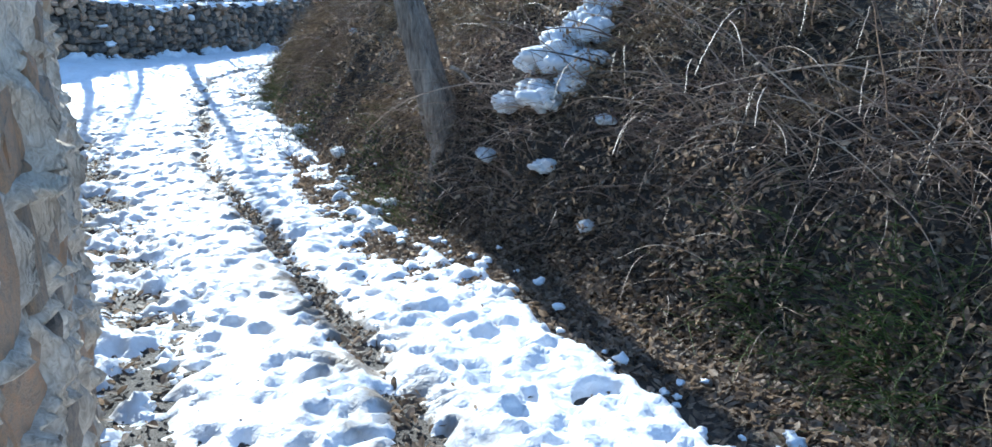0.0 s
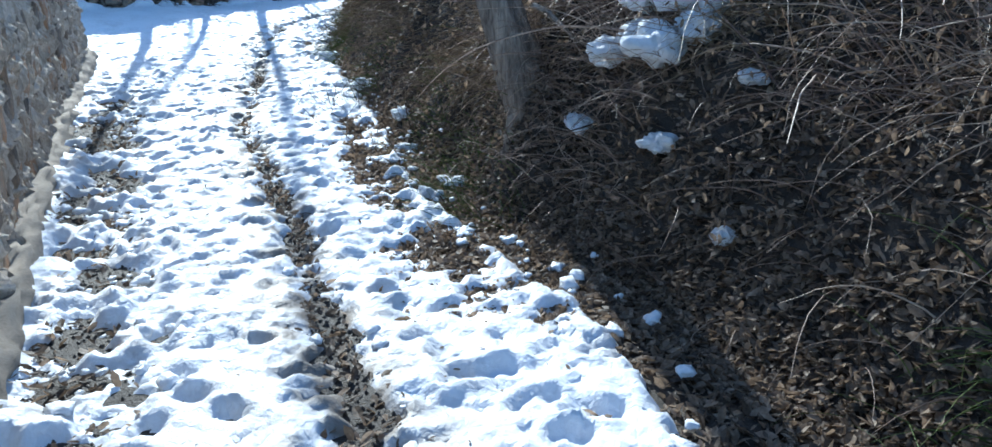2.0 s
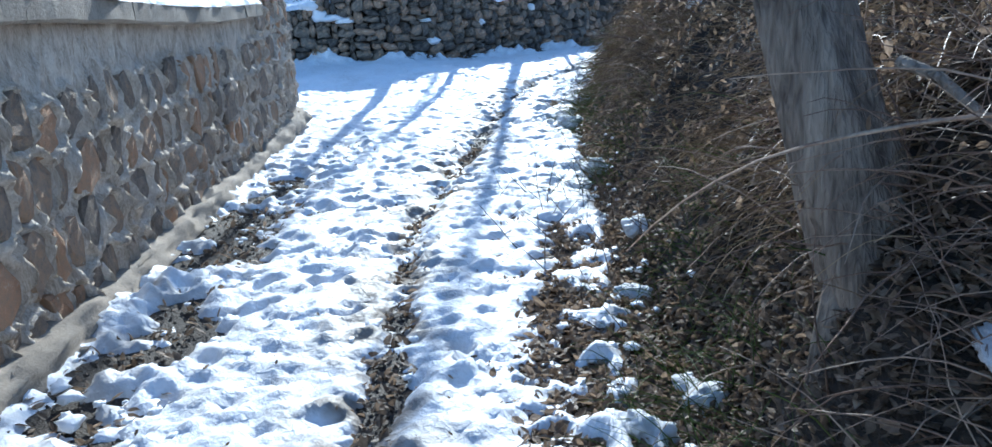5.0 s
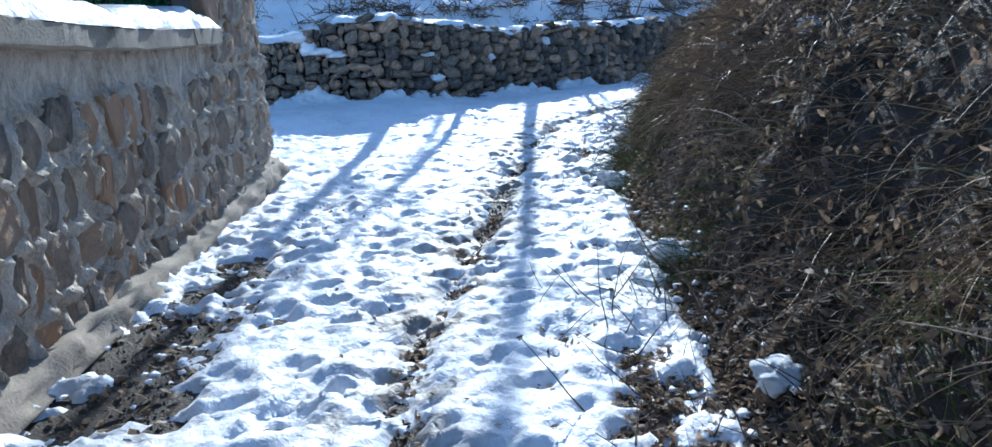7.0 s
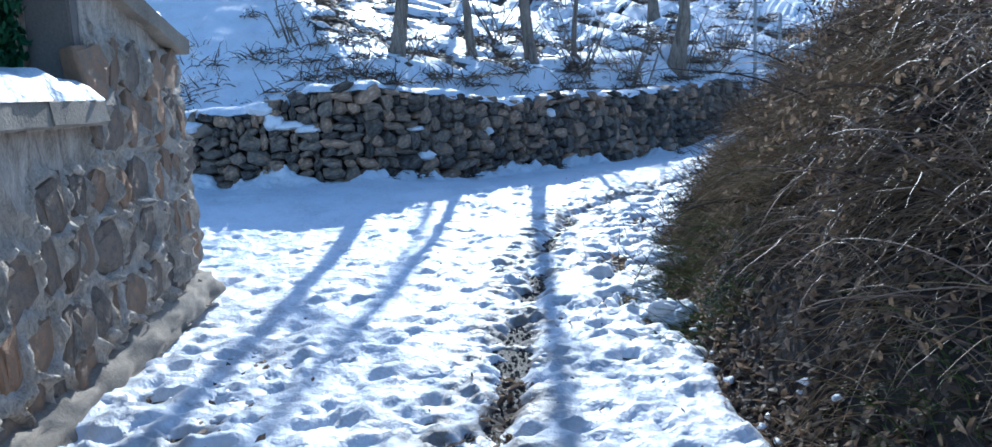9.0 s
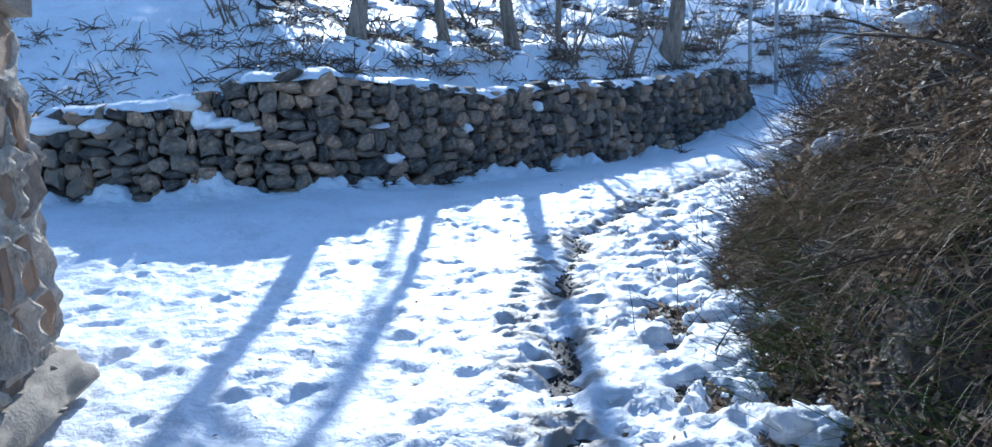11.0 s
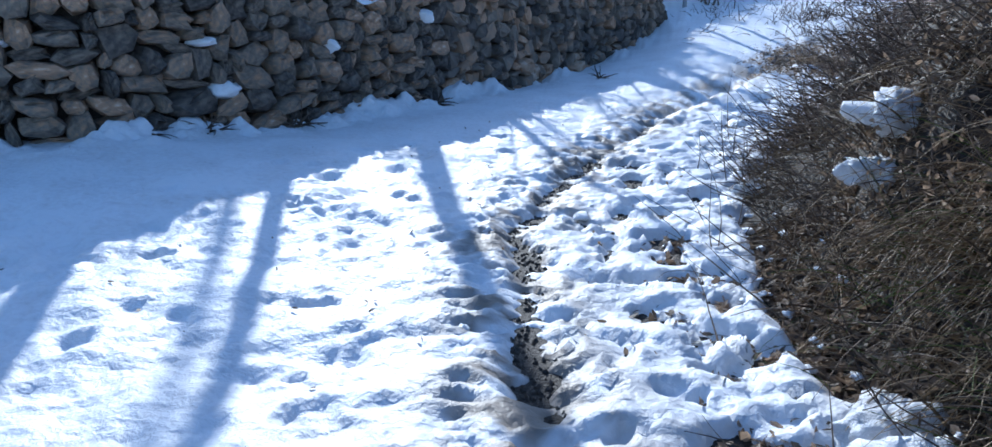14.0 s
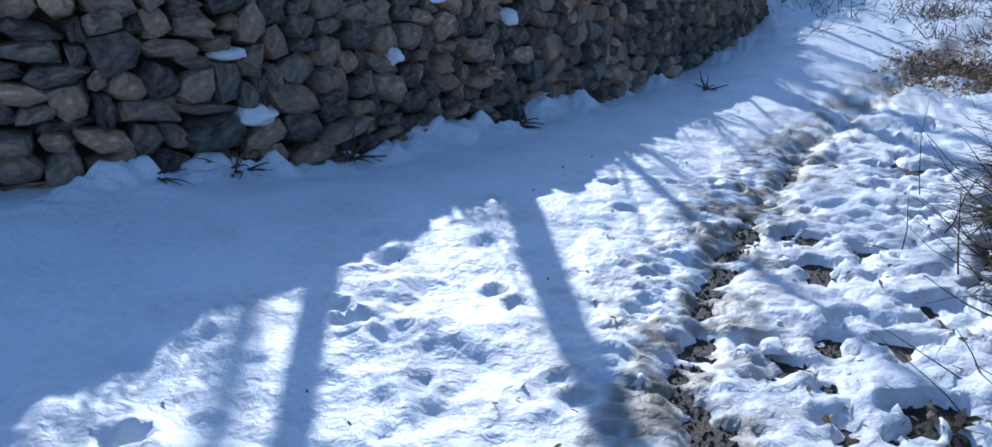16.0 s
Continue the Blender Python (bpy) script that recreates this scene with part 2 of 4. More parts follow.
def ground_height(x, y):
    z = np.interp(y, ROAD_Y, ROAD_Z)
    s, behind = wall_coord(x, y)
    base = np.interp(s, *WALL_BASE)
    top = np.interp(s, *WALL_TOP)
    reach = np.interp(s, [0, S0 + 3, S0 + 8, S0 + 16], [5.0, 4.6, 2.0, 1.2])
    lift = np.clip(1 + behind / reach, 0, 1) ** 1.1
    z = z + np.where(behind < 0.25, (base - 0.03 - z) * lift, 0)
    hill = top - 0.06 + np.interp(behind, [0.3, 2, 6, 14, 40, 120], [0, .6, 2.1, 5.0, 14.0, 40]) * np.interp(s, [S0 + 3, S0 + 7], [1.3, 1.0]) + np.interp(s, [S0 + 3.9, S0 + 5.2, S0 + 7, S0 + 13, S0 + 16, S0 + 27, S0 + 32], [0, .3, .42, .45, .9, 1.0, 0]) * smooth(0.25, 1.25, behind) + 0.16 * fbm(x, y, 0.5, 3, 7) * smooth(0.5, 2, behind)
    z = np.where(behind > 0.25, hill, z)
    d = (x - np.interp(y, BANK_Y, BANK_X)) * 0.87
    bank = np.where((d > 0) & (behind < 0.25), bank_height(d, x, y), 0)
    bank = bank + 0.42 * np.exp(-(((x + .35) / .42) ** 2 + ((y - 7.75) / .5) ** 2)) * smooth(-.1, .2, d)
    return z + bank + 0.018 * fbm(x, y, 3.0, 4, 3) + 0.05 * smooth(.1, .5, d) * fbm(x, y, 4.0, 3, 4), d, s, behind


def axis(lo, hi, step, far_lo, far_hi):
    def out(start, end):
        v, k = [], step
        p = start
        while p < abs(end):
            k *= 1.055
            p += k
            v.append(p)
        return v
    left = [lo - (q - 0) for q in np.array(out(0, lo - far_lo))][::-1]
    right = [hi + q for q in np.array(out(0, far_hi - hi))]
    return np.array(left + list(np.arange(lo, hi, step)) + right)


def sheet(xs, ys):
    X, Y = np.meshgrid(xs, ys)
    nx, ny = len(xs), len(ys)
    i = np.arange(nx * ny).reshape(ny, nx)
    F = np.stack([i[:-1, :-1], i[:-1, 1:], i[1:, 1:], i[1:, :-1]], -1).reshape(-1, 4)
    return X, Y, F


def stamp(field, xs, ys, cx, cy, rx, ry, ang, depth, rim):
    """A trodden dent with a slightly raised rim, pressed into the field."""
    R = max(rx, ry) * 1.9
    i0, i1 = np.searchsorted(xs, [cx - R, cx + R])
    j0, j1 = np.searchsorted(ys, [cy - R, cy + R])
    if i1 - i0 < 2 or j1 - j0 < 2:
        return
    X, Y = np.meshgrid(xs[i0:i1] - cx, ys[j0:j1] - cy)
    c, s = math.cos(ang), math.sin(ang)
    r = np.hypot((X * c + Y * s) / rx, (-X * s + Y * c) / ry)
    field[j0:j1, i0:i1] += -depth * (1 - smooth(0.55, 1.05, r)) + rim * np.exp(-((r - 1.2) / 0.22) ** 2)


# ---- ground ----
xs, ys = axis(-12.0, 3.2, 0.05, -400, 400), axis(1.2, 25.0, 0.05, -60, 600)
X, Y, F = sheet(xs, ys)
Z, D, S, B = ground_height(X, Y)
ground = new("ground", big_mesh("ground", np.stack([X, Y, Z - 0.02 * np.clip(Y - 21.5, 0, 8)], -1).reshape(-1, 3), F, earth_mat))
tagged(ground, "dark wet earth lane between wall and overgrown bank", "ground", kind="structure")


# ---- snow ----
def rut_x(y):
    return np.interp(y, RUT_Y, RUT_X)


xs, ys = axis(-10.8, 1.6, 0.028, -400, 400), axis(2.4, 21.5, 0.028, -60, 600)
X, Y, F = sheet(xs, ys)
Z, D, S, B = ground_height(X, Y)
edge = np.interp(Y, EDGE_Y, EDGE_X)
inside = (edge - X) * 0.87 + 0.10 * fbm(X, Y, 2.5, 4, 51)
calm = smooth(-2.6, -1.2, B) * (B < 0.3)
crumbs = 1 - np.abs(fbm(X, Y, 5.5, 3, 23)) * 2.2
depth = 0.05 + 0.03 * fbm(X, Y, 1.1, 3, 11) + (1 - 0.85 * calm) * (0.032 * fbm(X, Y, 5.0, 4, 21, 0.6) + 0.020 * crumbs + 0.022 * fbm(X, Y, 15.0, 3, 27, 0.6)) + 0.05 * calm
tidy = smooth(12.0, 13.5, Y) * smooth(0.25, 0.6, rut_x(Y) - X)
depth -= tidy * (1 - 0.85 * calm) * (0.004 * fbm(X, Y, 5.0, 4, 21, 0.6) + 0.006 * crumbs + 0.010 * fbm(X, Y, 15.0, 3, 27, 0.6) - 0.045 * fbm(X, Y, 1.6, 3, 29))
drift = np.exp(-((B + 0.12) / 0.30) ** 2) * (B < 0.25)
depth += drift * (0.03 + 0.38 * np.clip(fbm(X, Y, 1.9, 5, 29, 0.6), -0.2, 0.6))
rut = X - rut_x(Y) + 0.05 * fbm(X, Y, 1.3, 3, 61)
rut_w = np.interp(Y, [0, 3, 8, 9.6, 10.3, 12, 13, 16, 18.5, 20, 26], [.10, .10, .12, .12, .09, .09, .12, .10, .08, .09, .15])
depth -= np.interp(Y, [0, 8, 10, 11.5, 13, 17, 27], [.11, .115, .075, .065, .08, .075, .09]) * np.exp(-(rut / rut_w) ** 2) * (0.75 + (0.8 + 0.5 * smooth(12, 14, Y)) * fbm(X, Y, 3.2, 5, 71, 0.65))
left_x = rut_x(Y) - np.interp(Y, [0, 3, 6, 8, 11, 14], [1.2, 1.2, 1.15, 1.45, 1.5, 1.6])
left_w = np.interp(Y, [0, 6, 8, 11.5, 13.5], [.17, .2, .26, .2, .1])
depth -= np.interp(Y, [0, 4, 9, 10.5, 12.2, 14], [.11, .15, .155, .09, .03, 0]) * np.exp(-((X - left_x) / (left_w * 1.35)) ** 2) * (0.6 + 1.7 * fbm(X, Y, 2.9, 5, 81, 0.6))
verge = np.interp(Y, [5.2, 6.6, 8, 9.8, 11], [0, 1, 1, .8, 0])
depth -= 0.072 * verge * np.exp(-((inside - 0.30) / 0.32) ** 2) * (0.55 + 1.5 * fbm(X, Y, 4.5, 4, 91))
right_spots = np.interp(Y, [12.8, 14, 19, 26], [0, 1, 1, .6])
depth -= 0.085 * right_spots * smooth(0.10, 0.32, fbm(X, Y, 4.2, 4, 101, 0.6)) * np.exp(-((X - rut_x(Y) - 0.65) / 0.45) ** 2)
depth -= 0.16 * np.exp(-(((X + 3.2) / .8) ** 2 + ((Y - 26.3) / 1.3) ** 2)) * (0.8 + 0.9 * fbm(X, Y, 1.8, 3, 161))
lane = (B < 0.25) & (D < 0.2)
edge_fall = smooth(-0.02, 0.14, inside)
depth = np.where(lane, depth * edge_fall - 0.09 * (1 - edge_fall), depth)
# the bank keeps snow only on its flatter top, and in a few pockets
top_patch = smooth(1.5, 2.4, D) * (0.14 * fbm(X, Y, 0.9, 4, 111) + 0.02) - 0.08 * (1 - smooth(1.5, 2.4, D))
depth = np.where((D >= 0.2) & (B < 0.25), top_patch, depth)
POCKETS = [(1.0, 8.9, .2)]
for cx, cy, rad in POCKETS:
    cz = ground_height(np.array([cx]), np.array([cy]))[0][0]
    q = np.sqrt((X - cx) ** 2 + (Y - cy) ** 2 + (Z - cz) ** 2) / rad + 0.5 * fbm(X, Y, 7.0, 3, 121)
    depth = np.maximum(depth, np.where(q < 1.6, 0.11 - 0.13 * q, -1))
# hill: thin cover, broken by scrub
hill_cover = 0.055 + 0.05 * smooth(S0 + 4, S0 + 1, S) - 0.035 * smooth(S0 + 15, S0 + 18, S) - 0.2 * smooth(0.0, 0.2, fbm(X, Y, 1.7, 4, 131, 0.6)) * smooth(0.5, 1.6, B) * smooth(S0 + 4, S0 + 7, S) + 0.03 * fbm(X, Y, 3.0, 3, 141)
hill_cover = np.where(B < 0.45, hill_cover * 0.9 + 0.05 * fbm(X, Y, 3.5, 3, 151), hill_cover)
depth = np.where(B >= 0.25, hill_cover, depth)
rng = random.Random(5)
for k in range(900):
    y = rng.uniform(2.6, 20.5)
    e, w = float(np.interp(y, EDGE_Y, EDGE_X)), float(np.interp(y, [0, 3, 12, 13.4, 16, 21], [2.7, 2.7, 3.6, 5.0, 4.4, 2.4]))
    x = e - rng.random() * w
    s1, b1 = wall_coord(np.array([x]), np.array([y]))
    if b1[0] > -1.3:
        continue
    big = rng.random()
    if y > 12.5 and x < float(rut_x(y)) - .3 and rng.random() < .3 or y > 15.5 and rng.random() < .3:
        continue
    soft_print = 0.6 if y > 12.5 else 0.8
    stamp(depth, xs, ys, x, y, rng.uniform(.045, .075) if big < .75 else rng.uniform(.07, .11), rng.uniform(.06, .15), rng.gauss(-0.45, 0.5), rng.uniform(.012, .055) * soft_print, rng.uniform(.002, .014))
# tyre marks beside the wheel rut
for off, amp in ((-0.28, 0.012), (0.0, 0.012)):
    band = np.exp(-((X - rut_x(Y) - off) / 0.12) ** 2) * smooth(11, 13, Y)
    depth += band * amp * np.sin(Y * 60 + 14 * np.abs(X - rut_x(Y) - off))
ZS = Z + depth
keep = depth > -0.035
fk = keep.reshape(-1)[F].any(axis=1)
# leave the yard behind the roadside wall and the far distance to the same sheet
bulge_out = np.where((D > 0.05) & (B < 0.25), np.clip(depth, 0, 1) * 0.9 * (1 - smooth(1.6, 2.4, D)), 0)
V = np.stack([X - bulge_out, Y - 0.4 * bulge_out, ZS], -1).reshape(-1, 3)
F2 = F[fk]
used = np.zeros(len(V), bool)
used[F2.ravel()] = True
idx = np.cumsum(used) - 1
snow = new("snow_cover", big_mesh("snow_cover", V[used], idx[F2], snow_mat))
dirt = 1.1 * np.exp(-((rut + 0.06) / 0.38) ** 2) * smooth(-0.3, 0.3, fbm(X, Y, 6.0, 4, 171, 0.65)) + 0.5 * np.exp(-((X - left_x) / 0.5) ** 2) * smooth(-0.05, 0.4, fbm(X, Y, 5.0, 4, 181, 0.65)) * smooth(13.5, 11, Y)
dirt += 0.45 * smooth(0.35, 0.02, inside) * smooth(0.0, 0.4, fbm(X, Y, 7.0, 3, 191))
dirt = np.where(lane, np.clip(dirt, 0, 0.9) * smooth(-0.9, -1.5, B), 0)
snow.data.attributes.new("dirt", 'FLOAT', 'POINT').data.foreach_set("value", dirt.reshape(-1)[used].astype(np.float32))
tagged(snow, "trodden melting white snow lying over the lane and hillside", "snow", kind="stuff")


# ---- stones ----
def stone_shape(seed, sides=9):
    """A rough stone 1 x 1 in x and z, its face towards -y, 38 to 50 triangles."""
    r = random.Random(seed)
    verts, faces = [], []
    rad = []
    for i in range(sides):
        a = 2 * math.pi * i / sides + r.uniform(-.16, .16)
        q = 0.5 / max(abs(math.cos(a)), abs(math.sin(a))) * 0.8 + 0.5 * 0.2
        q *= r.uniform(.74, 1.12)
        rad.append((math.cos(a) * q, math.sin(a) * q))
    for scale, dep in ((1.0, 0.5), (1.03, -0.26), (0.93, -0.42), (0.55, -0.48)):
        for (u, v) in rad:
            verts.append((u * scale + r.uniform(-.03, .03), dep + r.uniform(-.10, .10), v * scale + r.uniform(-.03, .03)))
    for ring in range(3):
        for i in range(sides):
            j = (i + 1) % sides
            faces.append((ring * sides + i, ring * sides + j, (ring + 1) * sides + j, (ring + 1) * sides + i))
    faces.append(tuple(range(3 * sides, 4 * sides)))
    return verts, faces


SHAPES = [stone_shape(900 + k, 6 + k % 4) for k in range(14)]


def stone_meshes(name, mat):
    out = []
    for v, f in SHAPES:
        me = mesh_from(name, v, f, mat, shade=False)
        out.append(me)
    return out


def lay_courses(length, low, high, wmin, wmax, hmin, hmax, seed):
    """Irregular courses: (s, z, width, height) of each stone, until the top at s is reached."""
    r = random.Random(seed)
    out = []
    step = 0.1
    sky_line = np.zeros(int(length / step) + 2)
    for i in range(len(sky_line)):
        sky_line[i] = low(i * step) - 0.12
    for _ in range(20000):
        i = int(np.argmin(sky_line - np.array([high(k * step) for k in range(len(sky_line))])))
        gap = high(i * step) - sky_line[i]
        if gap < 0.05:
            break
        w, h = r.uniform(wmin, wmax), r.uniform(hmin, hmax)
        h = min(h, gap + 0.04)
        i0 = i
        while i0 > 0 and i - i0 < 2 and abs(sky_line[i0 - 1] - sky_line[i]) < 0.03:
            i0 -= 1
        n = max(1, int(round(w / step)))
        i1 = i0
        while i1 < len(sky_line) - 1 and i1 - i0 < n and sky_line[i1] < sky_line[i] + 0.05:
            i1 += 1
        i1 = max(i1, i0 + 1)
        z0 = float(np.mean(sky_line[i0:i1]))
        ww = (i1 - i0) * step
        out.append(((i0 + i1) * 0.5 * step, z0 + h / 2, ww * r.uniform(.98, 1.1), h * r.uniform(1.0, 1.1)))
        sky_line[i0:i1] = z0 + h
    return out


# ---- field wall across the lane ----
field_wall = tagged(new("wall_field"), "dry-laid grey and brown fieldstone retaining wall under snow", "wall", kind="structure")
start_s, end_s = S0 - 6.0, S0 + 16.0
low = lambda s: float(np.interp(s + start_s, *WALL_BASE)) - 0.1
high = lambda s: float(np.interp(s + start_s, *WALL_TOP)) + 0.03 * math.sin(s * 7.0) + 0.02 * math.sin(s * 17.0)
# packed core behind the stones
cv, cf = [], []
ss = np.arange(start_s, end_s + 0.01, 0.25)
for s in ss:
    p, d = wall_point(s), wall_dir(s)
    nrm = np.array([-d[1], d[0]])
    for off, z in ((0.09, np.interp(s, *WALL_BASE) - 0.5), (0.11, np.interp(s, *WALL_TOP) - 0.07), (0.4, np.interp(s, *WALL_TOP) - 0.09), (0.42, np.interp(s, *WALL_BASE) - 0.5)):
        cv.append((*(p + nrm * off), z))
for k in range(len(ss) - 1):
    for a in range(4):
        b = (a + 1) % 4
        cf.append((k * 4 + a, (k + 1) * 4 + a, (k + 1) * 4 + b, k * 4 + b))
cf += [(0, 1, 2, 3), tuple(4 * (len(ss) - 1) + q for q in (3, 2, 1, 0))]
part("core", mesh_from("core", cv, cf, core_mat, False), field_wall, "dark packed earth core")
field_stones = lay_courses(end_s - start_s, low, high, .11, .40, .08, .22, 44)

# ---- roadside wall: rubble in smeared mortar ----
SIDE = np.array([(-1.05, -3.0), (-1.1, 1.2), (-1.3, 2.3), (-1.64, 3.05), (-2.16, 4.05), (-3.22, 5.82), (-3.93, 7.04), (-5.32, 9.57), (-6.28, 11.45), (-7.24, 13.32)])
SIDE_LEN = np.concatenate([[0], np.cumsum(np.hypot(*np.diff(SIDE, axis=0).T))])
STEP_S, END_S = float(SIDE_LEN[8]) + 0.52, float(SIDE_LEN[9])


def side_point(s):
    return np.array([np.interp(s, SIDE_LEN, SIDE[:, 0]), np.interp(s, SIDE_LEN, SIDE[:, 1])])


def side_frame(s):
    d = side_point(min(s + .2, END_S)) - side_point(max(s - .2, 0))
    d = d / np.hypot(*d)
    return d, np.array([d[1], -d[0]])          # along, and out over the lane


def side_top(s):
    return 0.82 + 0.15 * float(smooth(SIDE_LEN[8] - .6, SIDE_LEN[6], s)) + 0.72 * float(smooth(SIDE_LEN[5] + 0.3, SIDE_LEN[3] - 0.2, s)) if s < STEP_S else 1.62 - 0.36 * (s - STEP_S) / (END_S - STEP_S)


side_wall = tagged(new("wall_roadside"), "rubble stone wall with smeared grey mortar and concrete coping", "wall", kind="structure")
r = random.Random(12)
side_stones = []
z = -0.62
while z < 1.7:
    h = r.uniform(.26, .36)
    s = SIDE_LEN[1] - r.random() * 0.4
    while s < END_S - 0.2:
        w = r.uniform(.13, .30) if r.random() < .8 else r.uniform(.3, .42)
        zc = z + h / 2 + r.uniform(-.05, .05)
        if zc + h * .4 < side_top(s + w / 2) - (0.2 if s < STEP_S else 0.05):
            side_stones.append((s + w / 2, zc, w * r.uniform(.72, 1.0), h * r.uniform(.75, 1.0), r.uniform(-.35, .35)))
        s += w
    z += h
# the mortar skin, raised and smeared round each stone
ds = 0.024
sv = np.arange(0, END_S + ds / 2, ds)
zv = np.arange(-0.85, 1.72, ds)
SS, ZZ = np.meshgrid(sv, zv)
bulge = 0.03 * fbm(SS, ZZ, 1.2, 3, 201) + 0.035 * fbm(SS + 0.2 * fbm(SS, ZZ, 3, 2, 5), ZZ * 0.4, 8.0, 4, 211)
band = smooth(0.12, 0.30, np.array([side_top(q) for q in sv])[None, :] - ZZ + 0.06 * fbm(SS, ZZ, 3.0, 2, 231))
ridges = (1 - np.abs(fbm(SS + 0.10 * fbm(SS, ZZ, 5, 2, 15), ZZ * 0.3, 6.0, 2, 221)) * 3.2).clip(0, 1) ** 2
bulge += band * 0.05 * ridges
for (s, zc, w, h, a) in side_stones:
    i0, i1 = np.searchsorted(sv, [s - w, s + w])
    j0, j1 = np.searchsorted(zv, [zc - h, zc + h])
    q = np.hypot((SS[j0:j1, i0:i1] - s) / (w * .55), (ZZ[j0:j1, i0:i1] - zc) / (h * .55))
    bulge[j0:j1, i0:i1] += -0.05 * (1 - smooth(0.5, 0.95, q)) + 0.045 * np.exp(-((q - 1.05) / 0.15) ** 2) * (0.6 + 0.8 * value_noise(SS[j0:j1, i0:i1] * 5, ZZ[j0:j1, i0:i1] * 5, 9))
tops = np.array([side_top(s) for s in sv])
PX = np.interp(sv, SIDE_LEN, SIDE[:, 0])
PY = np.interp(sv, SIDE_LEN, SIDE[:, 1])
FR = np.array([side_frame(s)[1] for s in sv])
zclip = np.minimum(ZZ, tops[None, :])
VX, VY = PX[None, :] + FR[None, :, 0] * bulge, PY[None, :] + FR[None, :, 1] * bulge
n0 = VX.size
V = np.stack([VX, VY, zclip], -1).reshape(-1, 3)
ix = np.arange(n0).reshape(SS.shape)
F = np.stack([ix[:-1, :-1], ix[:-1, 1:], ix[1:, 1:], ix[1:, :-1]], -1).reshape(-1, 4)
part("mortar_face", big_mesh("mortar_face", V, F, mortar_mat), side_wall, "smeared grey mortar")
# body behind the face, with a finished end
bv, bf = [], []
bs = list(np.arange(0, STEP_S, 0.5)) + [STEP_S - .001, STEP_S + .001, STEP_S + .6, STEP_S + 1.2, END_S]
for s in bs:
    p, (d, out) = side_point(s), side_frame(s)
    for off, z in ((-.05, -.9), (-.05, side_top(s) - .02), (-.42, side_top(s) - .02), (-.42, -.9)):
        bv.append((*(p + out * off), z))
for k in range(len(bs) - 1):
    for a in range(4):
        b = (a + 1) % 4
        bf.append((k * 4 + a, k * 4 + b, (k + 1) * 4 + b, (k + 1) * 4 + a))
bf += [(3, 2, 1, 0), tuple(4 * (len(bs) - 1) + q for q in (0, 1, 2, 3))]
part("wall_body", mesh_from("wall_body", bv, bf, mortar_mat, False), side_wall)


def strip(name, s0, s1, rows, mat, parent, label="", wobble=0.0, step=0.12, seed=0):
    """A bar along the roadside wall: rows of (offset out, height above side_top or fixed) make its section."""
    vs, fs = [], []
    ps = np.arange(s0, s1 + step * .5, step)
    ps[-1] = s1
    k = len(rows)
    for s in ps:
        p, (d, out) = side_point(s), side_frame(s)
        for q, (off, z) in enumerate(rows):
            w = wobble * (noise.noise((s * 3.1, q * 0.9, seed)) + .45 * noise.noise((s * 6.7, q * 0.8, seed + 5)))
            zz = z(s) if callable(z) else z
            grow = min(1.0, (s - s0) / 1.6) if name == "footing" else 1.0
            vs.append((*(p + out * (off + w) * grow), zz + w * 0.7))
    for a in range(len(ps) - 1):
        for b in range(k):
            c = (b + 1) % k
            fs.append((a * k + b, a * k + c, (a + 1) * k + c, (a + 1) * k + b))
    fs += [tuple(range(k))[::-1], tuple((len(ps) - 1) * k + q for q in range(k))]
    return part(name, mesh_from(name, vs, fs, mat, name == "footing"), parent, label)


slope = lambda add: (lambda s: side_top(s) + add)
# coping slabs in lengths, with open joints
s = 0.0
while s < STEP_S - 0.1:
    e = min(s + 1.42, STEP_S - 0.0)
    if STEP_S - e < 0.3:
        e = STEP_S
    strip("coping_slab", s, e - 0.008, [(-.46, slope(0)), (.10, slope(0)), (.115, slope(.015)), (.105, slope(.125)), (.09, slope(.135)), (-.46, slope(.135))], concrete_mat, side_wall, "weathered concrete coping slab", 0.012, 0.1, s)
    s = e
strip("coping_slab", STEP_S, END_S + 0.0, [(-.46, slope(0)), (.09, slope(0)), (.10, slope(.10)), (-.46, slope(.11))], concrete_mat, side_wall, "sloping concrete coping slab", 0.01)
# footing ledge at the foot of the wall
foot = lambda add: (lambda s: max(float(np.interp(side_point(s)[1], ROAD_Y, ROAD_Z)) + add, -0.6) + 0.12 * float(smooth(STEP_S - 1, END_S, s)))
strip("footing", float(SIDE_LEN[3]) + 0.3, END_S - 0.02, [(-.05, foot(-.3)), (.20, foot(-.3)), (.19, foot(.0)), (.18, foot(.05)), (.165, foot(.09)), (.13, foot(.12)), (.10, foot(.13)), (.06, foot(.14)), (-.04, foot(.18))], concrete_mat, side_wall, "rough pale concrete footing", 0.055, 0.04, 3.0)
# end post beside the hedge
p, (d, out) = side_point(STEP_S), side_frame(STEP_S)
post = part("end_post", box_mesh("end_post", (0.10, 0.24, 0.80), post_mat, 0.012, 0.006, 2), side_wall, "plain brown concrete end post")
c = p - d * 0.04 - out * 0.115
post.matrix_local = pose(c[0], c[1], 1.37, 0, 0, math.degrees(math.atan2(d[1], d[0])))

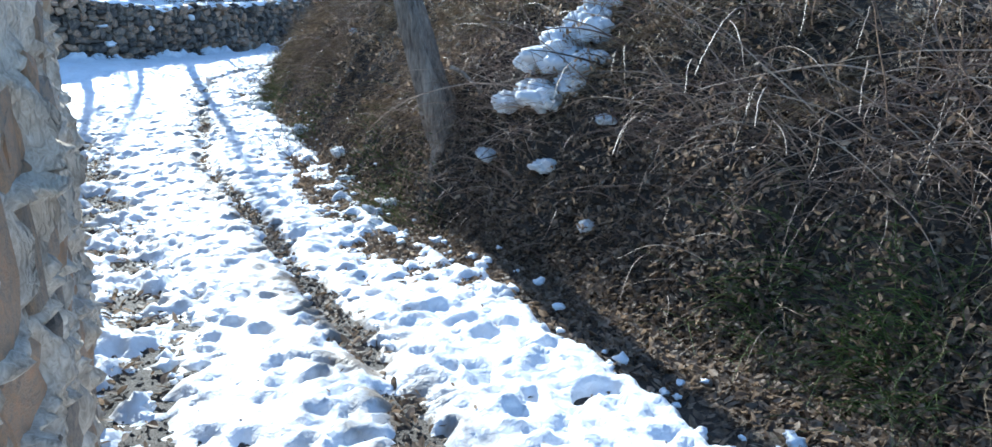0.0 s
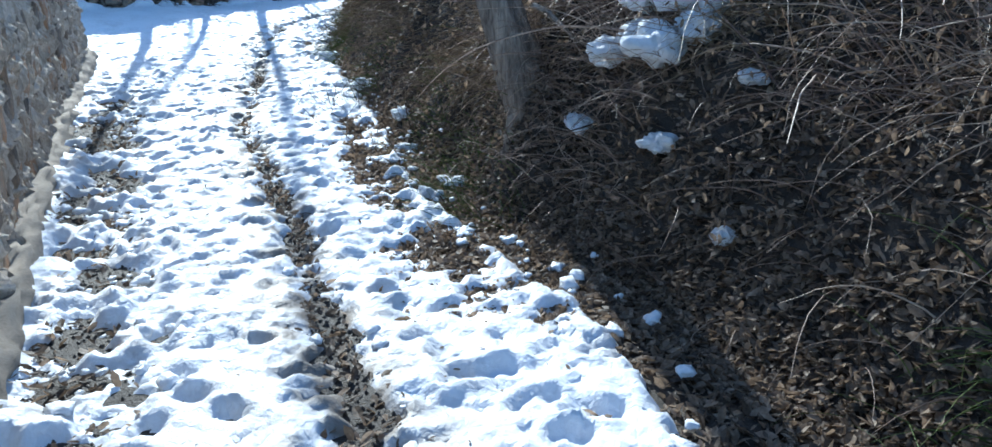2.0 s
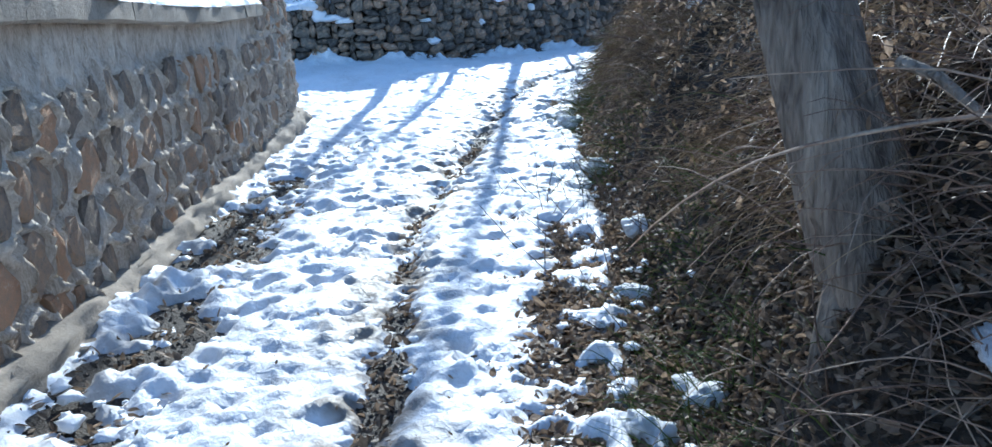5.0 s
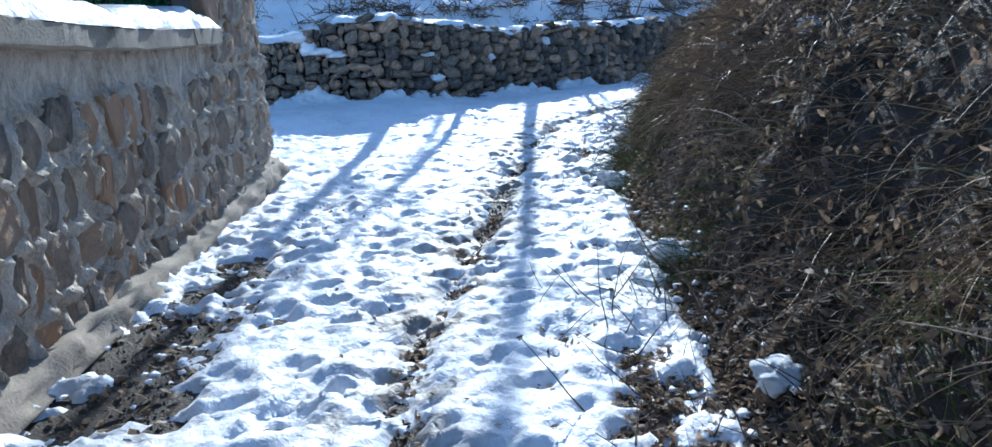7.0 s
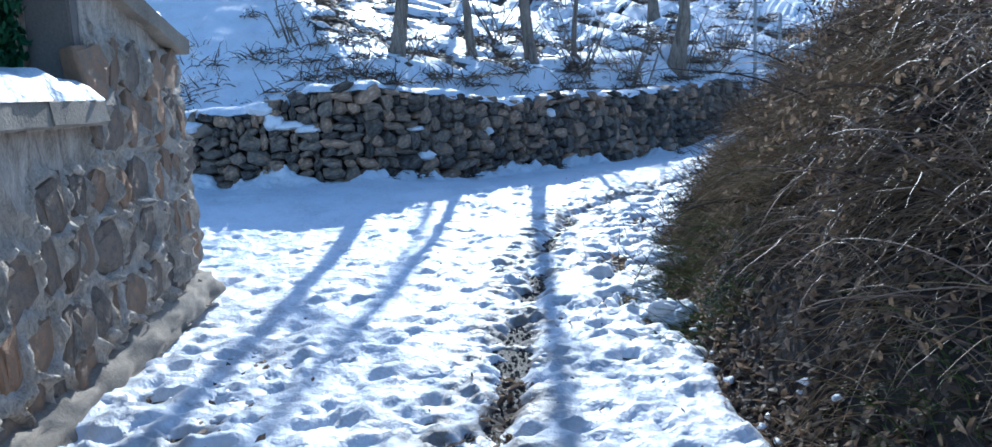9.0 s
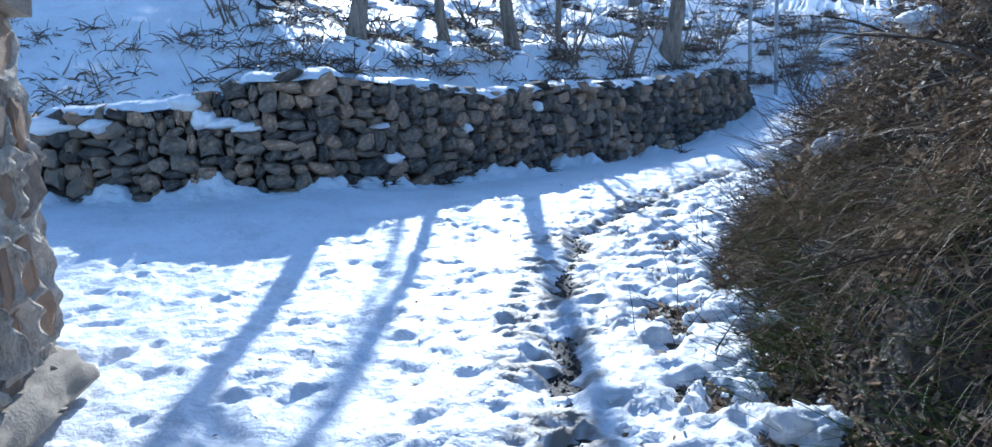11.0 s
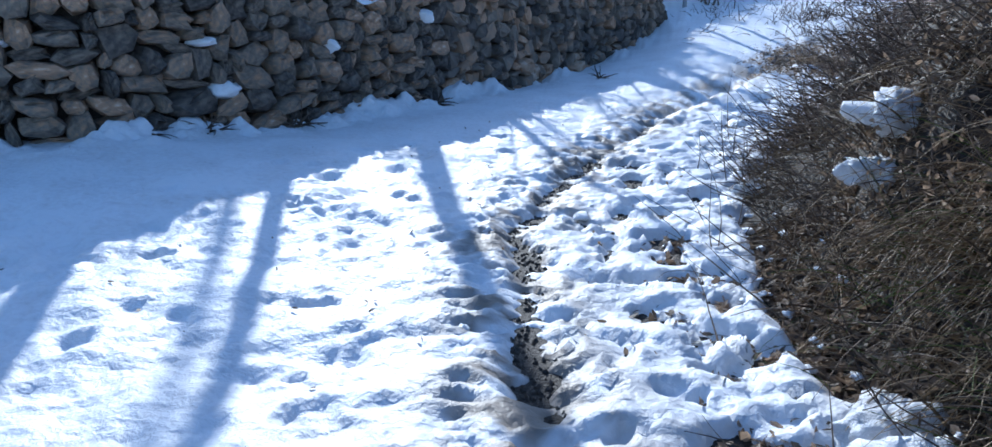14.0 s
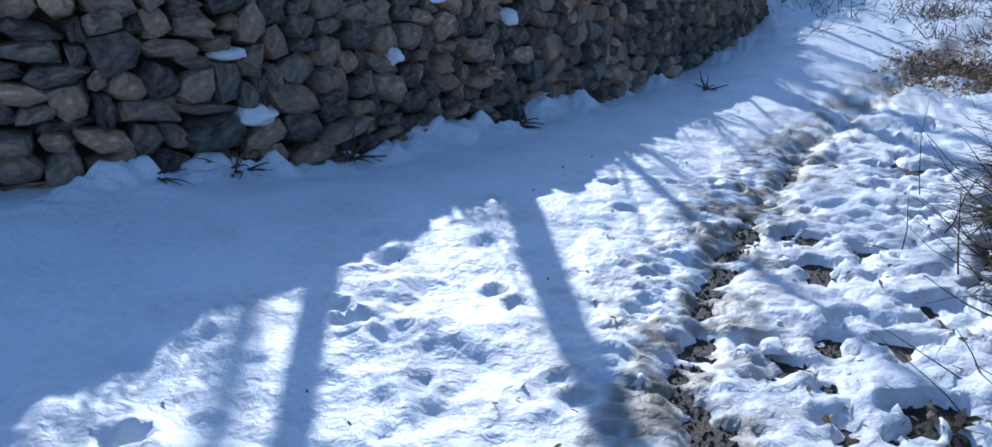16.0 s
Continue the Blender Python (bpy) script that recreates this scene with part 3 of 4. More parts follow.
# snow on the coping
def cap_snow(name, s0, s1, base, wide0, wide1, seed):
    vs, fs = [], []
    ps = np.arange(s0, s1, 0.035)
    k = 11
    for i, s in enumerate(ps):
        p, (d, out) = side_point(s), side_frame(s)
        end = min(1.0, (s - s0) / 0.12, (s1 - s) / 0.12)
        hgt = (0.135 + 0.06 * noise.noise((s * 1.7, seed, 0)) + 0.04 * noise.noise((s * 6, seed, 3))) * math.sqrt(max(end, 0.0))
        w1 = wide1 + 0.05 * noise.noise((s * 2.3, seed, 9)) + 0.025 * noise.noise((s * 8, seed, 4))
        for q in range(k):
            u = q / (k - 1)
            o = wide0 + (w1 - wide0) * u
            prof = (1 - (2 * u - 1) ** 6)
            vs.append((*(p + out * o), base(s) + hgt * prof + 0.012 * noise.noise((s * 9, u * 5, seed)) * prof))
    n = len(ps)
    for a in range(n - 1):
        for q in range(k - 1):
            fs.append((a * k + q, (a + 1) * k + q, (a + 1) * k + q + 1, a * k + q + 1))
    ob = new(name, mesh_from(name, vs, fs, snow_mat))
    return tagged(ob, "rounded strip of white snow on the concrete coping", "snow", "snow on copings", kind="stuff")


cap_snow("coping_snow", 3.4, 8.1, lambda s: side_top(s) + .13, -.45, .05, 1)
cap_snow("coping_snow", 8.2, STEP_S - .02, lambda s: side_top(s) + .13, -.45, .11, 2)
cap_snow("coping_snow", STEP_S + .1, END_S - .1, lambda s: side_top(s) + .095, -.45, .02, 3)


def wall_cap(s0, s1, seed):
    """A ragged strip of snow lying along the top of the field wall."""
    vs, fs = [], []
    ps = np.arange(s0, s1, 0.045)
    k = 9
    for s in ps:
        p, d = wall_point(s), wall_dir(s)
        nrm = np.array([-d[1], d[0]])
        end = math.sqrt(max(0.0, min(1.0, (s - s0) / 0.15, (s1 - s) / 0.15)))
        hgt = (0.075 + 0.05 * noise.noise((s * 1.5, seed, 0))) * end
        w0 = -0.04 + 0.09 * noise.noise((s * 1.9, seed, 6)) + 0.03 * noise.noise((s * 7, seed, 2))
        for q in range(k):
            u = q / (k - 1)
            prof = 1 - (2 * u - 1) ** 6
            drop = -0.05 * (1 - u) ** 3 * (1 + noise.noise((s * 4, seed, 1)))
            vs.append((*(p + nrm * (w0 + (0.6 - w0) * u)), float(np.interp(s, *WALL_TOP)) + 0.045 + drop + hgt * prof + 0.015 * noise.noise((s * 9, u * 4, seed)) * prof))
    for a in range(len(ps) - 1):
        for q in range(k - 1):
            fs.append((a * k + q, a * k + q + 1, (a + 1) * k + q + 1, (a + 1) * k + q))
    tagged(new("wall_snow", mesh_from("wall_snow", vs, fs, snow_mat)), "ragged white snow lying along the field wall top", "snow", "snow on the field wall", kind="stuff")


for k, (a, b) in enumerate(((-3, 1.4), (1.6, 3.2), (3.7, 5.0), (5.15, 6.9), (7.0, 8.4), (8.7, 10.2), (10.3, 12.6), (12.8, 14.4))):
    wall_cap(S0 + a, S0 + b, 30 + k)


def ledge_snow(s, z, w, h, seed):
    """A small pillow of snow caught on the face of the field wall."""
    bm = bmesh.new()
    bmesh.ops.create_icosphere(bm, subdivisions=3, radius=1.0)
    for v in bm.verts:
        q = 1 + 0.35 * noise.noise(v.co * 1.6 + Vector((seed, 0, 0))) + 0.12 * noise.noise(v.co * 5 + Vector((0, seed, 0)))
        v.co = Vector((v.co.x * w * 1.25, v.co.y * 0.17, v.co.z * h * 1.3)) * q
    me = bpy.data.meshes.new("ledge_snow")
    bm.to_mesh(me)
    bm.free()
    me.materials.append(snow_mat)
    me.polygons.foreach_set("use_smooth", [True] * len(me.polygons))
    p, d = wall_point(s), wall_dir(s)
    ob = tagged(new("ledge_snow", me), "small clump of snow caught between wall stones", "snow", "snow caught in the field wall")
    ob.matrix_world = pose(p[0], p[1], z, 0, 0, math.degrees(math.atan2(d[1], d[0])))


for k, (s, z, w, h) in enumerate(((3.15, .80, .16, .07), (3.3, .62, .13, .09), (3.5, .56, .2, .05), (3.75, .50, .14, .05), (1.6, .62, .3, .08), (5.35, .42, .08, .035), (5.5, .02, .12, .06), (6.7, .3, .03, .05), (8.2, .5, .05, .07), (2.2, .6, .12, .06))):
    ledge_snow(S0 + s, z, w, h, k * 3.1)


# ---- scattered growth ----
def blades(name, items, mat, sides=3, seed=0):
    """Many thin bent stems in one mesh. items: list of (points, radius)."""
    vs, fs = [], []
    for pts, rad in items:
        base = len(vs)
        n = len(pts)
        for i, p in enumerate(pts):
            t = pts[min(i + 1, n - 1)] - pts[max(i - 1, 0)]
            a = t.cross(Vector((0.3, 0.2, 1))).normalized() if t.length > 1e-6 else Vector((1, 0, 0))
            b = t.cross(a).normalized()
            rr = rad * (1 - 0.75 * i / (n - 1))
            for q in range(sides):
                ang = 2 * math.pi * q / sides
                vs.append(p + (a * math.cos(ang) + b * math.sin(ang)) * rr)
        for i in range(n - 1):
            for q in range(sides):
                c = (q + 1) % sides
                fs.append((base + i * sides + q, base + i * sides + c, base + (i + 1) * sides + c, base + (i + 1) * sides + q))
    return new(name, big_mesh(name, np.array([tuple(v) for v in vs]), np.array(fs), mat))


def height_at(x, y):
    z, d, s, b = ground_height(np.array([x], float), np.array([y], float))
    return float(z[0])


def stem(root, heading, length, droop, seg, r, wild=0.25):
    pts = [Vector(root)]
    v = Vector(heading).normalized()
    for i in range(seg):
        v = (v + Vector((r.gauss(0, wild), r.gauss(0, wild), r.gauss(0, wild) - droop)) * (1.6 / seg)).normalized()
        pts.append(pts[-1] + v * (length / seg))
    return pts


r = random.Random(77)


def bank_spot(dmin, dmax, y0, y1, bias=1.0):
    y = r.uniform(y0, y1)
    d = dmin + (dmax - dmin) * r.random() ** bias
    return float(np.interp(y, BANK_Y, BANK_X)) + d / 0.87, y


tufts = [bank_spot(.45, 1.9, 7.8, 16.5, 1.0) for _ in range(85)] + [bank_spot(.3, 1.5, 12.0, 16.8, 1.0) for _ in range(40)]
spots = [bank_spot(.75, 2.8, 2.5, 7.0, 1.0) for _ in range(3000)] + [bank_spot(.3, 2.2, 6.6, 8.0, 1.0) for _ in range(900)] + [bank_spot(.10, 2.0, 2.5, 8.0, 1.0) for _ in range(450)] + [bank_spot(.35, 2.4, 8.0, 14.2, 1.0) for _ in range(3200)] + [bank_spot(.06, 2.4, 14.2, 22.0, 1.1) for _ in range(6500)]
sx, sy = np.array([p[0] for p in spots]), np.array([p[1] for p in spots])
sz = ground_height(sx, sy)[0]
stems, straws, greens, darks = [], [], [], []
for x, y, z in zip(sx, sy, sz):
    patch = float(fbm(np.array([x]), np.array([y]), 0.9, 2, 301)[0])
    z = float(z) - 0.03
    if y > 13.6 and r.random() < .45:
        darks.append((stem((x, y, z), (r.gauss(-.5, .6), r.gauss(-.2, .6), r.uniform(.2, 1.0)), r.uniform(.2, .6), r.uniform(.2, .9), 6, r, .35), r.uniform(.003, .007)))
    elif patch > -0.05 and y < 8 or patch > 0.1:
        stems.append((stem((x, y, z), (r.gauss(-.6, .5), r.gauss(-.2, .6), r.uniform(.2, 1.0)), r.uniform(.25, .8), r.uniform(.3, 1.1), 8, r, .55), r.uniform(.0022, .006)))
    else:
        straws.append((stem((x, y, z), (r.gauss(-.75, .35), r.gauss(-.35, .4), r.uniform(.2, .8)), r.uniform(.2, .6), r.uniform(.5, 1.1), 6, r, .36), r.uniform(.0018, .0035)))
# tufts of dead grass that hang down the face
for x0, y0 in tufts:
    for _ in range(48):
        x, y = x0 + r.gauss(0, .09), y0 + r.gauss(0, .13)
        straws.append((stem((x, y, height_at(x, y) - .02), (r.gauss(-.8, .3), r.gauss(-.35, .35), r.uniform(.1, .7)), r.uniform(.25, .6), r.uniform(.6, 1.3), 6, r, .3), r.uniform(.0018, .0034)))
# dead grass over the bare patch where the lane climbs
for _ in range(900):
    x, y = r.gauss(-3.1, .7), r.gauss(26.3, 1.0)
    straws.append((stem((x, y, height_at(x, y) - .01), (r.gauss(0, .6), r.gauss(-.2, .6), r.uniform(.1, .8)), r.uniform(.1, .35), .6, 4, r, .25), r.uniform(.003, .006)))
# long arching bramble canes on the near bank
for _ in range(260):
    x, y = bank_spot(.7, 2.2, 3.2, 7.2)
    stems.append((stem((x, y, height_at(x, y)), (r.gauss(-.5, .5), r.gauss(-.3, .7), r.uniform(.5, 1.3)), r.uniform(.7, 1.7), r.uniform(.4, .9), 12, r, .42), r.uniform(.0025, .0085) * r.uniform(.6, 1.3)))
# twiggy shrubs along the turn of the bank
for cx, cy, count, size in ((-4.05, 17.5, 200, .75), (-3.95, 19.0, 230, .8), (-3.6, 16.4, 160, .8), (-3.5, 20.4, 140, .8), (-2.3, 10.8, 130, .6), (-1.5, 9.6, 120, .55), (-4.0, 15.2, 90, .6)):
    for _ in range(count):
        x, y = cx + r.gauss(0, .32), cy + r.gauss(0, .35)
        darks.append((stem((x, y, height_at(x, y) - .05), (r.gauss(-.35, .7), r.gauss(-.1, .7), r.uniform(.3, 1.2)), r.uniform(.4, 1.0) * size, r.uniform(-.1, .3), 6, r, .35), r.uniform(.003, .007)))
for cx, cy, count in ((-3.8, 14.5, 170), (-3.72, 15.3, 110), (-4.1, 16.2, 50), (-3.3, 13.4, 140), (-.95, 7.95, 120), (-.75, 7.25, 90), (1.9, 3.6, 260), (-2.4, 11.3, 120), (-1.3, 8.9, 80), (1.5, 4.3, 120)):
    for _ in range(count):
        x, y = cx + r.gauss(0, .17), cy + r.gauss(0, .2)
        greens.append((stem((x, y, height_at(x, y) - .02), (r.gauss(-.6, .4), r.gauss(-.2, .5), r.uniform(.5, 1.1)), r.uniform(.25, .55), r.uniform(.4, .9), 5, r, .15), r.uniform(.002, .0036)))
# old thick boughs lying in the growth
for _ in range(70):
    x, y = bank_spot(.5, 2.0, 5.0, 16.5)
    darks.append((stem((x, y, height_at(x, y) - .03), (r.gauss(-.6, .5), r.gauss(0, .8), r.uniform(.3, 1.0)), r.uniform(.5, 1.3), r.uniform(.2, .7), 10, r, .4), r.uniform(.007, .013)))
tagged(blades("bramble_thicket", stems, stem_mat), "tangled bare brown bramble and shrub stems on the bank", "brambles", kind="stuff")
tagged(blades("shrub_thicket", darks, scrub_mat), "dark leafless twiggy shrubs along the bank", "shrubs", kind="stuff")
tagged(blades("dry_grass", straws, straw_mat), "matted straw-coloured dead grass hanging down the bank", "dry grass", kind="stuff")
tagged(blades("green_grass", greens, green_mat), "thin green grass tufts among dead growth", "grass", kind="stuff")


def leaves(name, places, mat, size, flat=0.5, seed=3, cup=0.25):
    rr = random.Random(seed)
    vs, fs = [], []
    for x, y, z in places:
        s = rr.uniform(*size)
        q = Euler((rr.gauss(0, flat), rr.gauss(0, flat), rr.uniform(0, 6.28))).to_matrix()
        c = cup * rr.uniform(-.4, 1)
        b = len(vs)
        for u, v, w in ((-1, 0, .1), (-.35, -.42, c), (.45, -.36, c), (1, 0, -.1), (.45, .36, c), (-.35, .42, c), (0, 0, 0)):
            vs.append(Vector((x, y, z)) + q @ Vector((u * s, v * s, w * s)))
        for k in range(6):
            fs.append((b + k, b + (k + 1) % 6, b + 6))
    return new(name, big_mesh(name, np.array([tuple(v) for v in vs]), np.array(fs), mat, False))


pl = []
for _ in range(64000):
    y = r.uniform(2.4, 18) if r.random() < .6 else r.uniform(2.6, 9)
    d = r.gauss(.0, .33) if r.random() < .42 else r.uniform(-.1, 1.7)
    if d < -.9:
        continue
    pl.append((float(np.interp(y, BANK_Y, BANK_X)) + d / .87, y))
for _ in range(3000):
    y = r.uniform(2.4, 12.5)
    pl.append((float(rut_x(y)) + (r.gauss(0, .12) if r.random() < .5 else -1.35 + r.gauss(0, .25)), y))
for _ in range(7000):
    y = r.uniform(5.4, 10.2)
    pl.append((float(np.interp(y, EDGE_Y, EDGE_X)) - r.gauss(.4, .3), y))
for _ in range(2600):
    pl.append((r.gauss(-3.2, .7), r.gauss(26.3, 1.0)))
lz = ground_height(np.array([p[0] for p in pl]), np.array([p[1] for p in pl]))[0]
tagged(leaves("leaf_litter", [(x, y, float(z) + r.uniform(.002, .03)) for (x, y), z in zip(pl, lz)], leaf_mat, (.012, .045)), "curled brown dead leaves strewn along the verge", "dead leaves", kind="stuff")
# dead leaves hung up in the stems
caught = []
for _ in range(1500):
    cx, cy = bank_spot(.25, 2.0, 2.6, 17.5)
    cz, many = height_at(cx, cy) + r.uniform(.03, .32), r.randint(3, 11)
    for _ in range(many):
        caught.append((cx - .02 + r.gauss(0, .06), cy + r.gauss(0, .07), cz + r.gauss(0, .05)))
tagged(leaves("caught_leaves", caught, leaf_mat, (.010, .034), 1.1, 14, .5), "curled dead leaves caught among the bank's stems", "dead leaves", kind="stuff")
# scraps of leaf and twig lying on the snow
scraps = []
rq = random.Random(15)
for _ in range(520):
    y = rq.uniform(2.6, 21)
    x = float(np.interp(y, EDGE_Y, EDGE_X)) - abs(rq.gauss(0, 1.6)) - .05
    i, j = int(np.searchsorted(xs, x)), int(np.searchsorted(ys, y))
    if depth[j, i] > 0.01 and B[j, i] < 0:
        scraps.append((float(xs[i]), float(ys[j]), float(ZS[j, i]) + .006))
tagged(leaves("leaf_scraps", scraps, leaf_mat, (.006, .022), .4, 9), "small brown leaf scraps scattered on the snow", "dead leaves", kind="stuff")
# scrub on the hill
hs = []
rh = random.Random(8)
for _ in range(440):
    s, b = rh.uniform(S0 - 1, S0 + 26), .6 + 13 * rh.random() ** 2.2
    p, d = wall_point(s), wall_dir(s)
    x, y = p + np.array([-d[1], d[0]]) * b
    z = height_at(x, y)
    size = rh.uniform(.2, .65)
    for _ in range(70):
        hs.append((stem((x + rh.gauss(0, size * .5), y + rh.gauss(0, size * .4), z - .03), (rh.gauss(0, .8), rh.gauss(0, .8), rh.uniform(.2, .8)), rh.uniform(.25, .6) * size * 1.4, rh.uniform(.2, .9), 4, rh, .4), rh.uniform(.006, .015)))
for _ in range(70):
    x, y = rh.uniform(-5.0, 0.5), rh.uniform(28.5, 38)
    z = height_at(x, y)
    for _ in range(60):
        hs.append((stem((x + rh.gauss(0, .25), y + rh.gauss(0, .25), z - .03), (rh.gauss(0, .7), rh.gauss(0, .7), rh.uniform(.3, .9)), rh.uniform(.15, .5), rh.uniform(.2, .8), 4, rh, .4), rh.uniform(.006, .014)))
tagged(blades("hillside_scrub", hs, scrub_mat), "low dark brown scrub poking through hillside snow", "scrub", kind="stuff")

# clumps of snow caught in the growth and along the verge
def clump_mesh(seed):
    """Several soft lumps heaped into one ragged pile."""
    rc = random.Random(seed)
    lumps = [(Vector(), .8)] + [(Vector((rc.gauss(0, .5), rc.gauss(0, .45), rc.gauss(0, .2))), rc.uniform(.35, .75)) for _ in range(8)]
    bm = bmesh.new()
    bmesh.ops.create_icosphere(bm, subdivisions=4, radius=1.0)
    off = Vector((seed * 7.3, seed * 3.1, 0))
    for v in bm.verts:
        far_hit = .6
        for c, rad in lumps:
            b = v.co.dot(c)
            disc = b * b - c.length_squared + rad * rad
            if disc > 0:
                far_hit = max(far_hit, b + math.sqrt(disc))
        q = far_hit * (1 + .36 * noise.noise(v.co * 3.1 + off) + .2 * noise.noise(v.co * 7 + off) + .09 * noise.noise(v.co * 14 + off))
        v.co = Vector((v.co.x * q, v.co.y * q, v.co.z * q * .75))
    bmesh.ops.smooth_vert(bm, verts=bm.verts, factor=.2, use_axis_x=True, use_axis_y=True, use_axis_z=True)
    me = bpy.data.meshes.new("snow_clump")
    bm.to_mesh(me)
    bm.free()
    me.materials.append(snow_mat)
    me.polygons.foreach_set("use_smooth", [True] * len(me.polygons))
    return me


CLUMPS = [clump_mesh(k + 1) for k in range(6)]
for k, (x, y, size) in enumerate(((-.05, 7.28, .10), (.39, 6.55, .09), (.15, 7.38, .14), (.30, 7.22, .17), (.42, 6.88, .17), (.66, 7.42, .2), (.82, 7.5, .18), (.78, 7.25, .18), (.95, 7.6, .16), (.58, 6.85, .17), (.53, 7.2, .2), (.40, 7.40, .17), (.62, 7.02, .19), (.82, 6.95, .1), (.84, 6.32, .06), (.66, 5.78, .07),
                                  (-3.97, 17.23, .14), (-4.06, 17.12, .12), (-3.62, 15.93, .13), (-3.97, 15.12, .07), (-4.18, 15.37, .16), (-4.3, 15.6, .15), (-3.73, 15.36, .07), (-3.69, 13.78, .14), (-4.08, 14.35, .10), (-4.27, 15.75, .10), (-3.15, 16.35, .13),
                                  (-1.95, 12.06, .10), (-2.66, 11.57, .10), (-2.99, 11.8, .12), (-4.5, 18.85, .10), (-1.04, 7.97, .09), (-1.79, 9.8, .09), (-1.65, 9.04, .09), (-1.18, 7.65, .09), (.5, 4.05, .05), (-4.4, 19.75, .12))):
    ob = tagged(new("snow_clump", CLUMPS[k % 6]), "lumpy clump of white snow caught in dead growth", "snow clump", "snow clumps on the bank")
    slope_out = .03 if height_at(x + .1, y) - height_at(x, y) > .05 else 0
    ob.matrix_world = pose(x - slope_out, y - slope_out * .5, height_at(x, y) + size * .18, 0, 12 if slope_out else 0, k * 57 % 180) @ Matrix.Diagonal((size, size, size, 1))
# loose crumbs of snow along the edges
lv2, lf2 = [], []
rl = random.Random(21)
ico = bmesh.new()
bmesh.ops.create_icosphere(ico, subdivisions=2, radius=1.0)
ico_v, ico_f = [v.co.copy() for v in ico.verts], [tuple(v.index for v in f.verts) for f in ico.faces]
ico.free()
for _ in range(520):
    y = rl.uniform(2.6, 20)
    pick = rl.random()
    if pick < .45:
        x = float(np.interp(y, EDGE_Y, EDGE_X)) + rl.gauss(-.08, .16)
    elif pick < .65:
        x = float(rut_x(y)) + rl.choice((-1, 1)) * rl.uniform(.1, .3)
    else:
        y = rl.uniform(3.4, 12.5)
        x = float(np.interp(y, SIDE[:, 1], SIDE[:, 0])) + rl.uniform(.25, 1.1)
    a = rl.uniform(.010, .028) if rl.random() < .88 else rl.uniform(.03, .05)
    c, o, ph = Vector((x, y, height_at(x, y) + a * .3 + .03)), len(lv2), rl.random() * 40
    for v in ico_v:
        q = 1 + .9 * noise.noise(v * 1.5 + Vector((ph, 0, 0)))
        lv2.append(tuple(c + Vector((v.x * q * a, v.y * q * a * 1.2, v.z * q * a * .5))))
    lf2 += [tuple(i + o for i in f) for f in ico_f]
tagged(new("snow_crumbs", big_mesh("snow_crumbs", lv2, lf2, snow_mat)), "loose crumbs of broken white snow along the edges", "snow", kind="stuff")

# dead weeds poking from the snow under the field wall
def weed(x, y, size, count, seed):
    rw = random.Random(seed)
    its = []
    for _ in range(count):
        its.append((stem((rw.gauss(0, .05) * size, rw.gauss(0, .04) * size, 0), (rw.gauss(0, 1), rw.gauss(0, .6) - .3, rw.uniform(.1, .9)), size * rw.uniform(.25, .65), .4, 5, rw, .4), rw.uniform(.006, .014)))
    ob = tagged(blades("dead_weed", its, scrub_mat), "dark withered weed poking out of the snow", "weed", "weeds by the field wall")
    ob.location = (x, y, height_at(x, y) + .10)


for k, (x, y, size, count) in enumerate(((-7.62, 21.85, .55, 26), (-8.35, 20.05, .5, 30), (-8.75, 19.2, .5, 34), (-8.98, 18.75, .35, 14), (-6.15, 24.5, .4, 16), (-10.3, 21.2, .7, 18), (-9.0, 20.9, .6, 12))):
    weed(x, y, size, count, 70 + k)

# gravel in the bare wheel tracks
gp = []
rg = random.Random(6)
gv, gf = [], []
for _ in range(9000):
    y = rg.uniform(2.5, 20)
    x = float(rut_x(y)) + (rg.gauss(0, .13) if rg.random() < .5 else (-1.3 + rg.gauss(0, .25) if y < 12 else rg.gauss(.4, .4)))
    gp.append((x, y))
gz = ground_height(np.array([p[0] for p in gp]), np.array([p[1] for p in gp]))[0]
for (x, y), z in zip(gp, gz):
    a = rg.uniform(.004, .016)
    o = len(gv)
    turn = rg.uniform(0, 3.1)
    for u, v, w in ((1, 0, 0), (0, 1, 0), (-1, 0, 0), (0, -1, 0), (.15, .1, .8), (0, 0, -.8)):
        gv.append((x + a * (u * math.cos(turn) - v * .7 * math.sin(turn)), y + a * (u * math.sin(turn) + v * .7 * math.cos(turn)), float(z) + a * w + .003))
    gf += [(o + i, o + (i + 1) % 4, o + 4) for i in range(4)] + [(o + (i + 1) % 4, o + i, o + 5) for i in range(4)]
tagged(new("gravel", big_mesh("gravel", gv, gf, gravel_mat, False)), "wet grey gravel in the bare wheel tracks", "gravel", kind="stuff")

# ---- hedge screen over the low wall ----
hedge = tagged(new("hedge_screen"), "dense dark green leafy hedge screen above the wall", "hedge")
hp = []
for _ in range(9000):
    s, z, dd = r.uniform(STEP_S - 4.2, STEP_S - .06), r.uniform(.96, 2.3), r.gauss(0, .03)
    p, (d, out) = side_point(s), side_frame(s)
    q = p + out * (-.27 + dd)
    hp.append((q[0], q[1], z))
lv = leaves("foliage", hp, hedge_mat, (.02, .04), 1.2, 6)
lv.parent = hedge
strip("backing", STEP_S - 4.2, STEP_S - .05, [(-.38, .95), (-.31, .95), (-.31, 2.3), (-.38, 2.3)], hedge_mat, hedge, "", 0.0, 0.4)


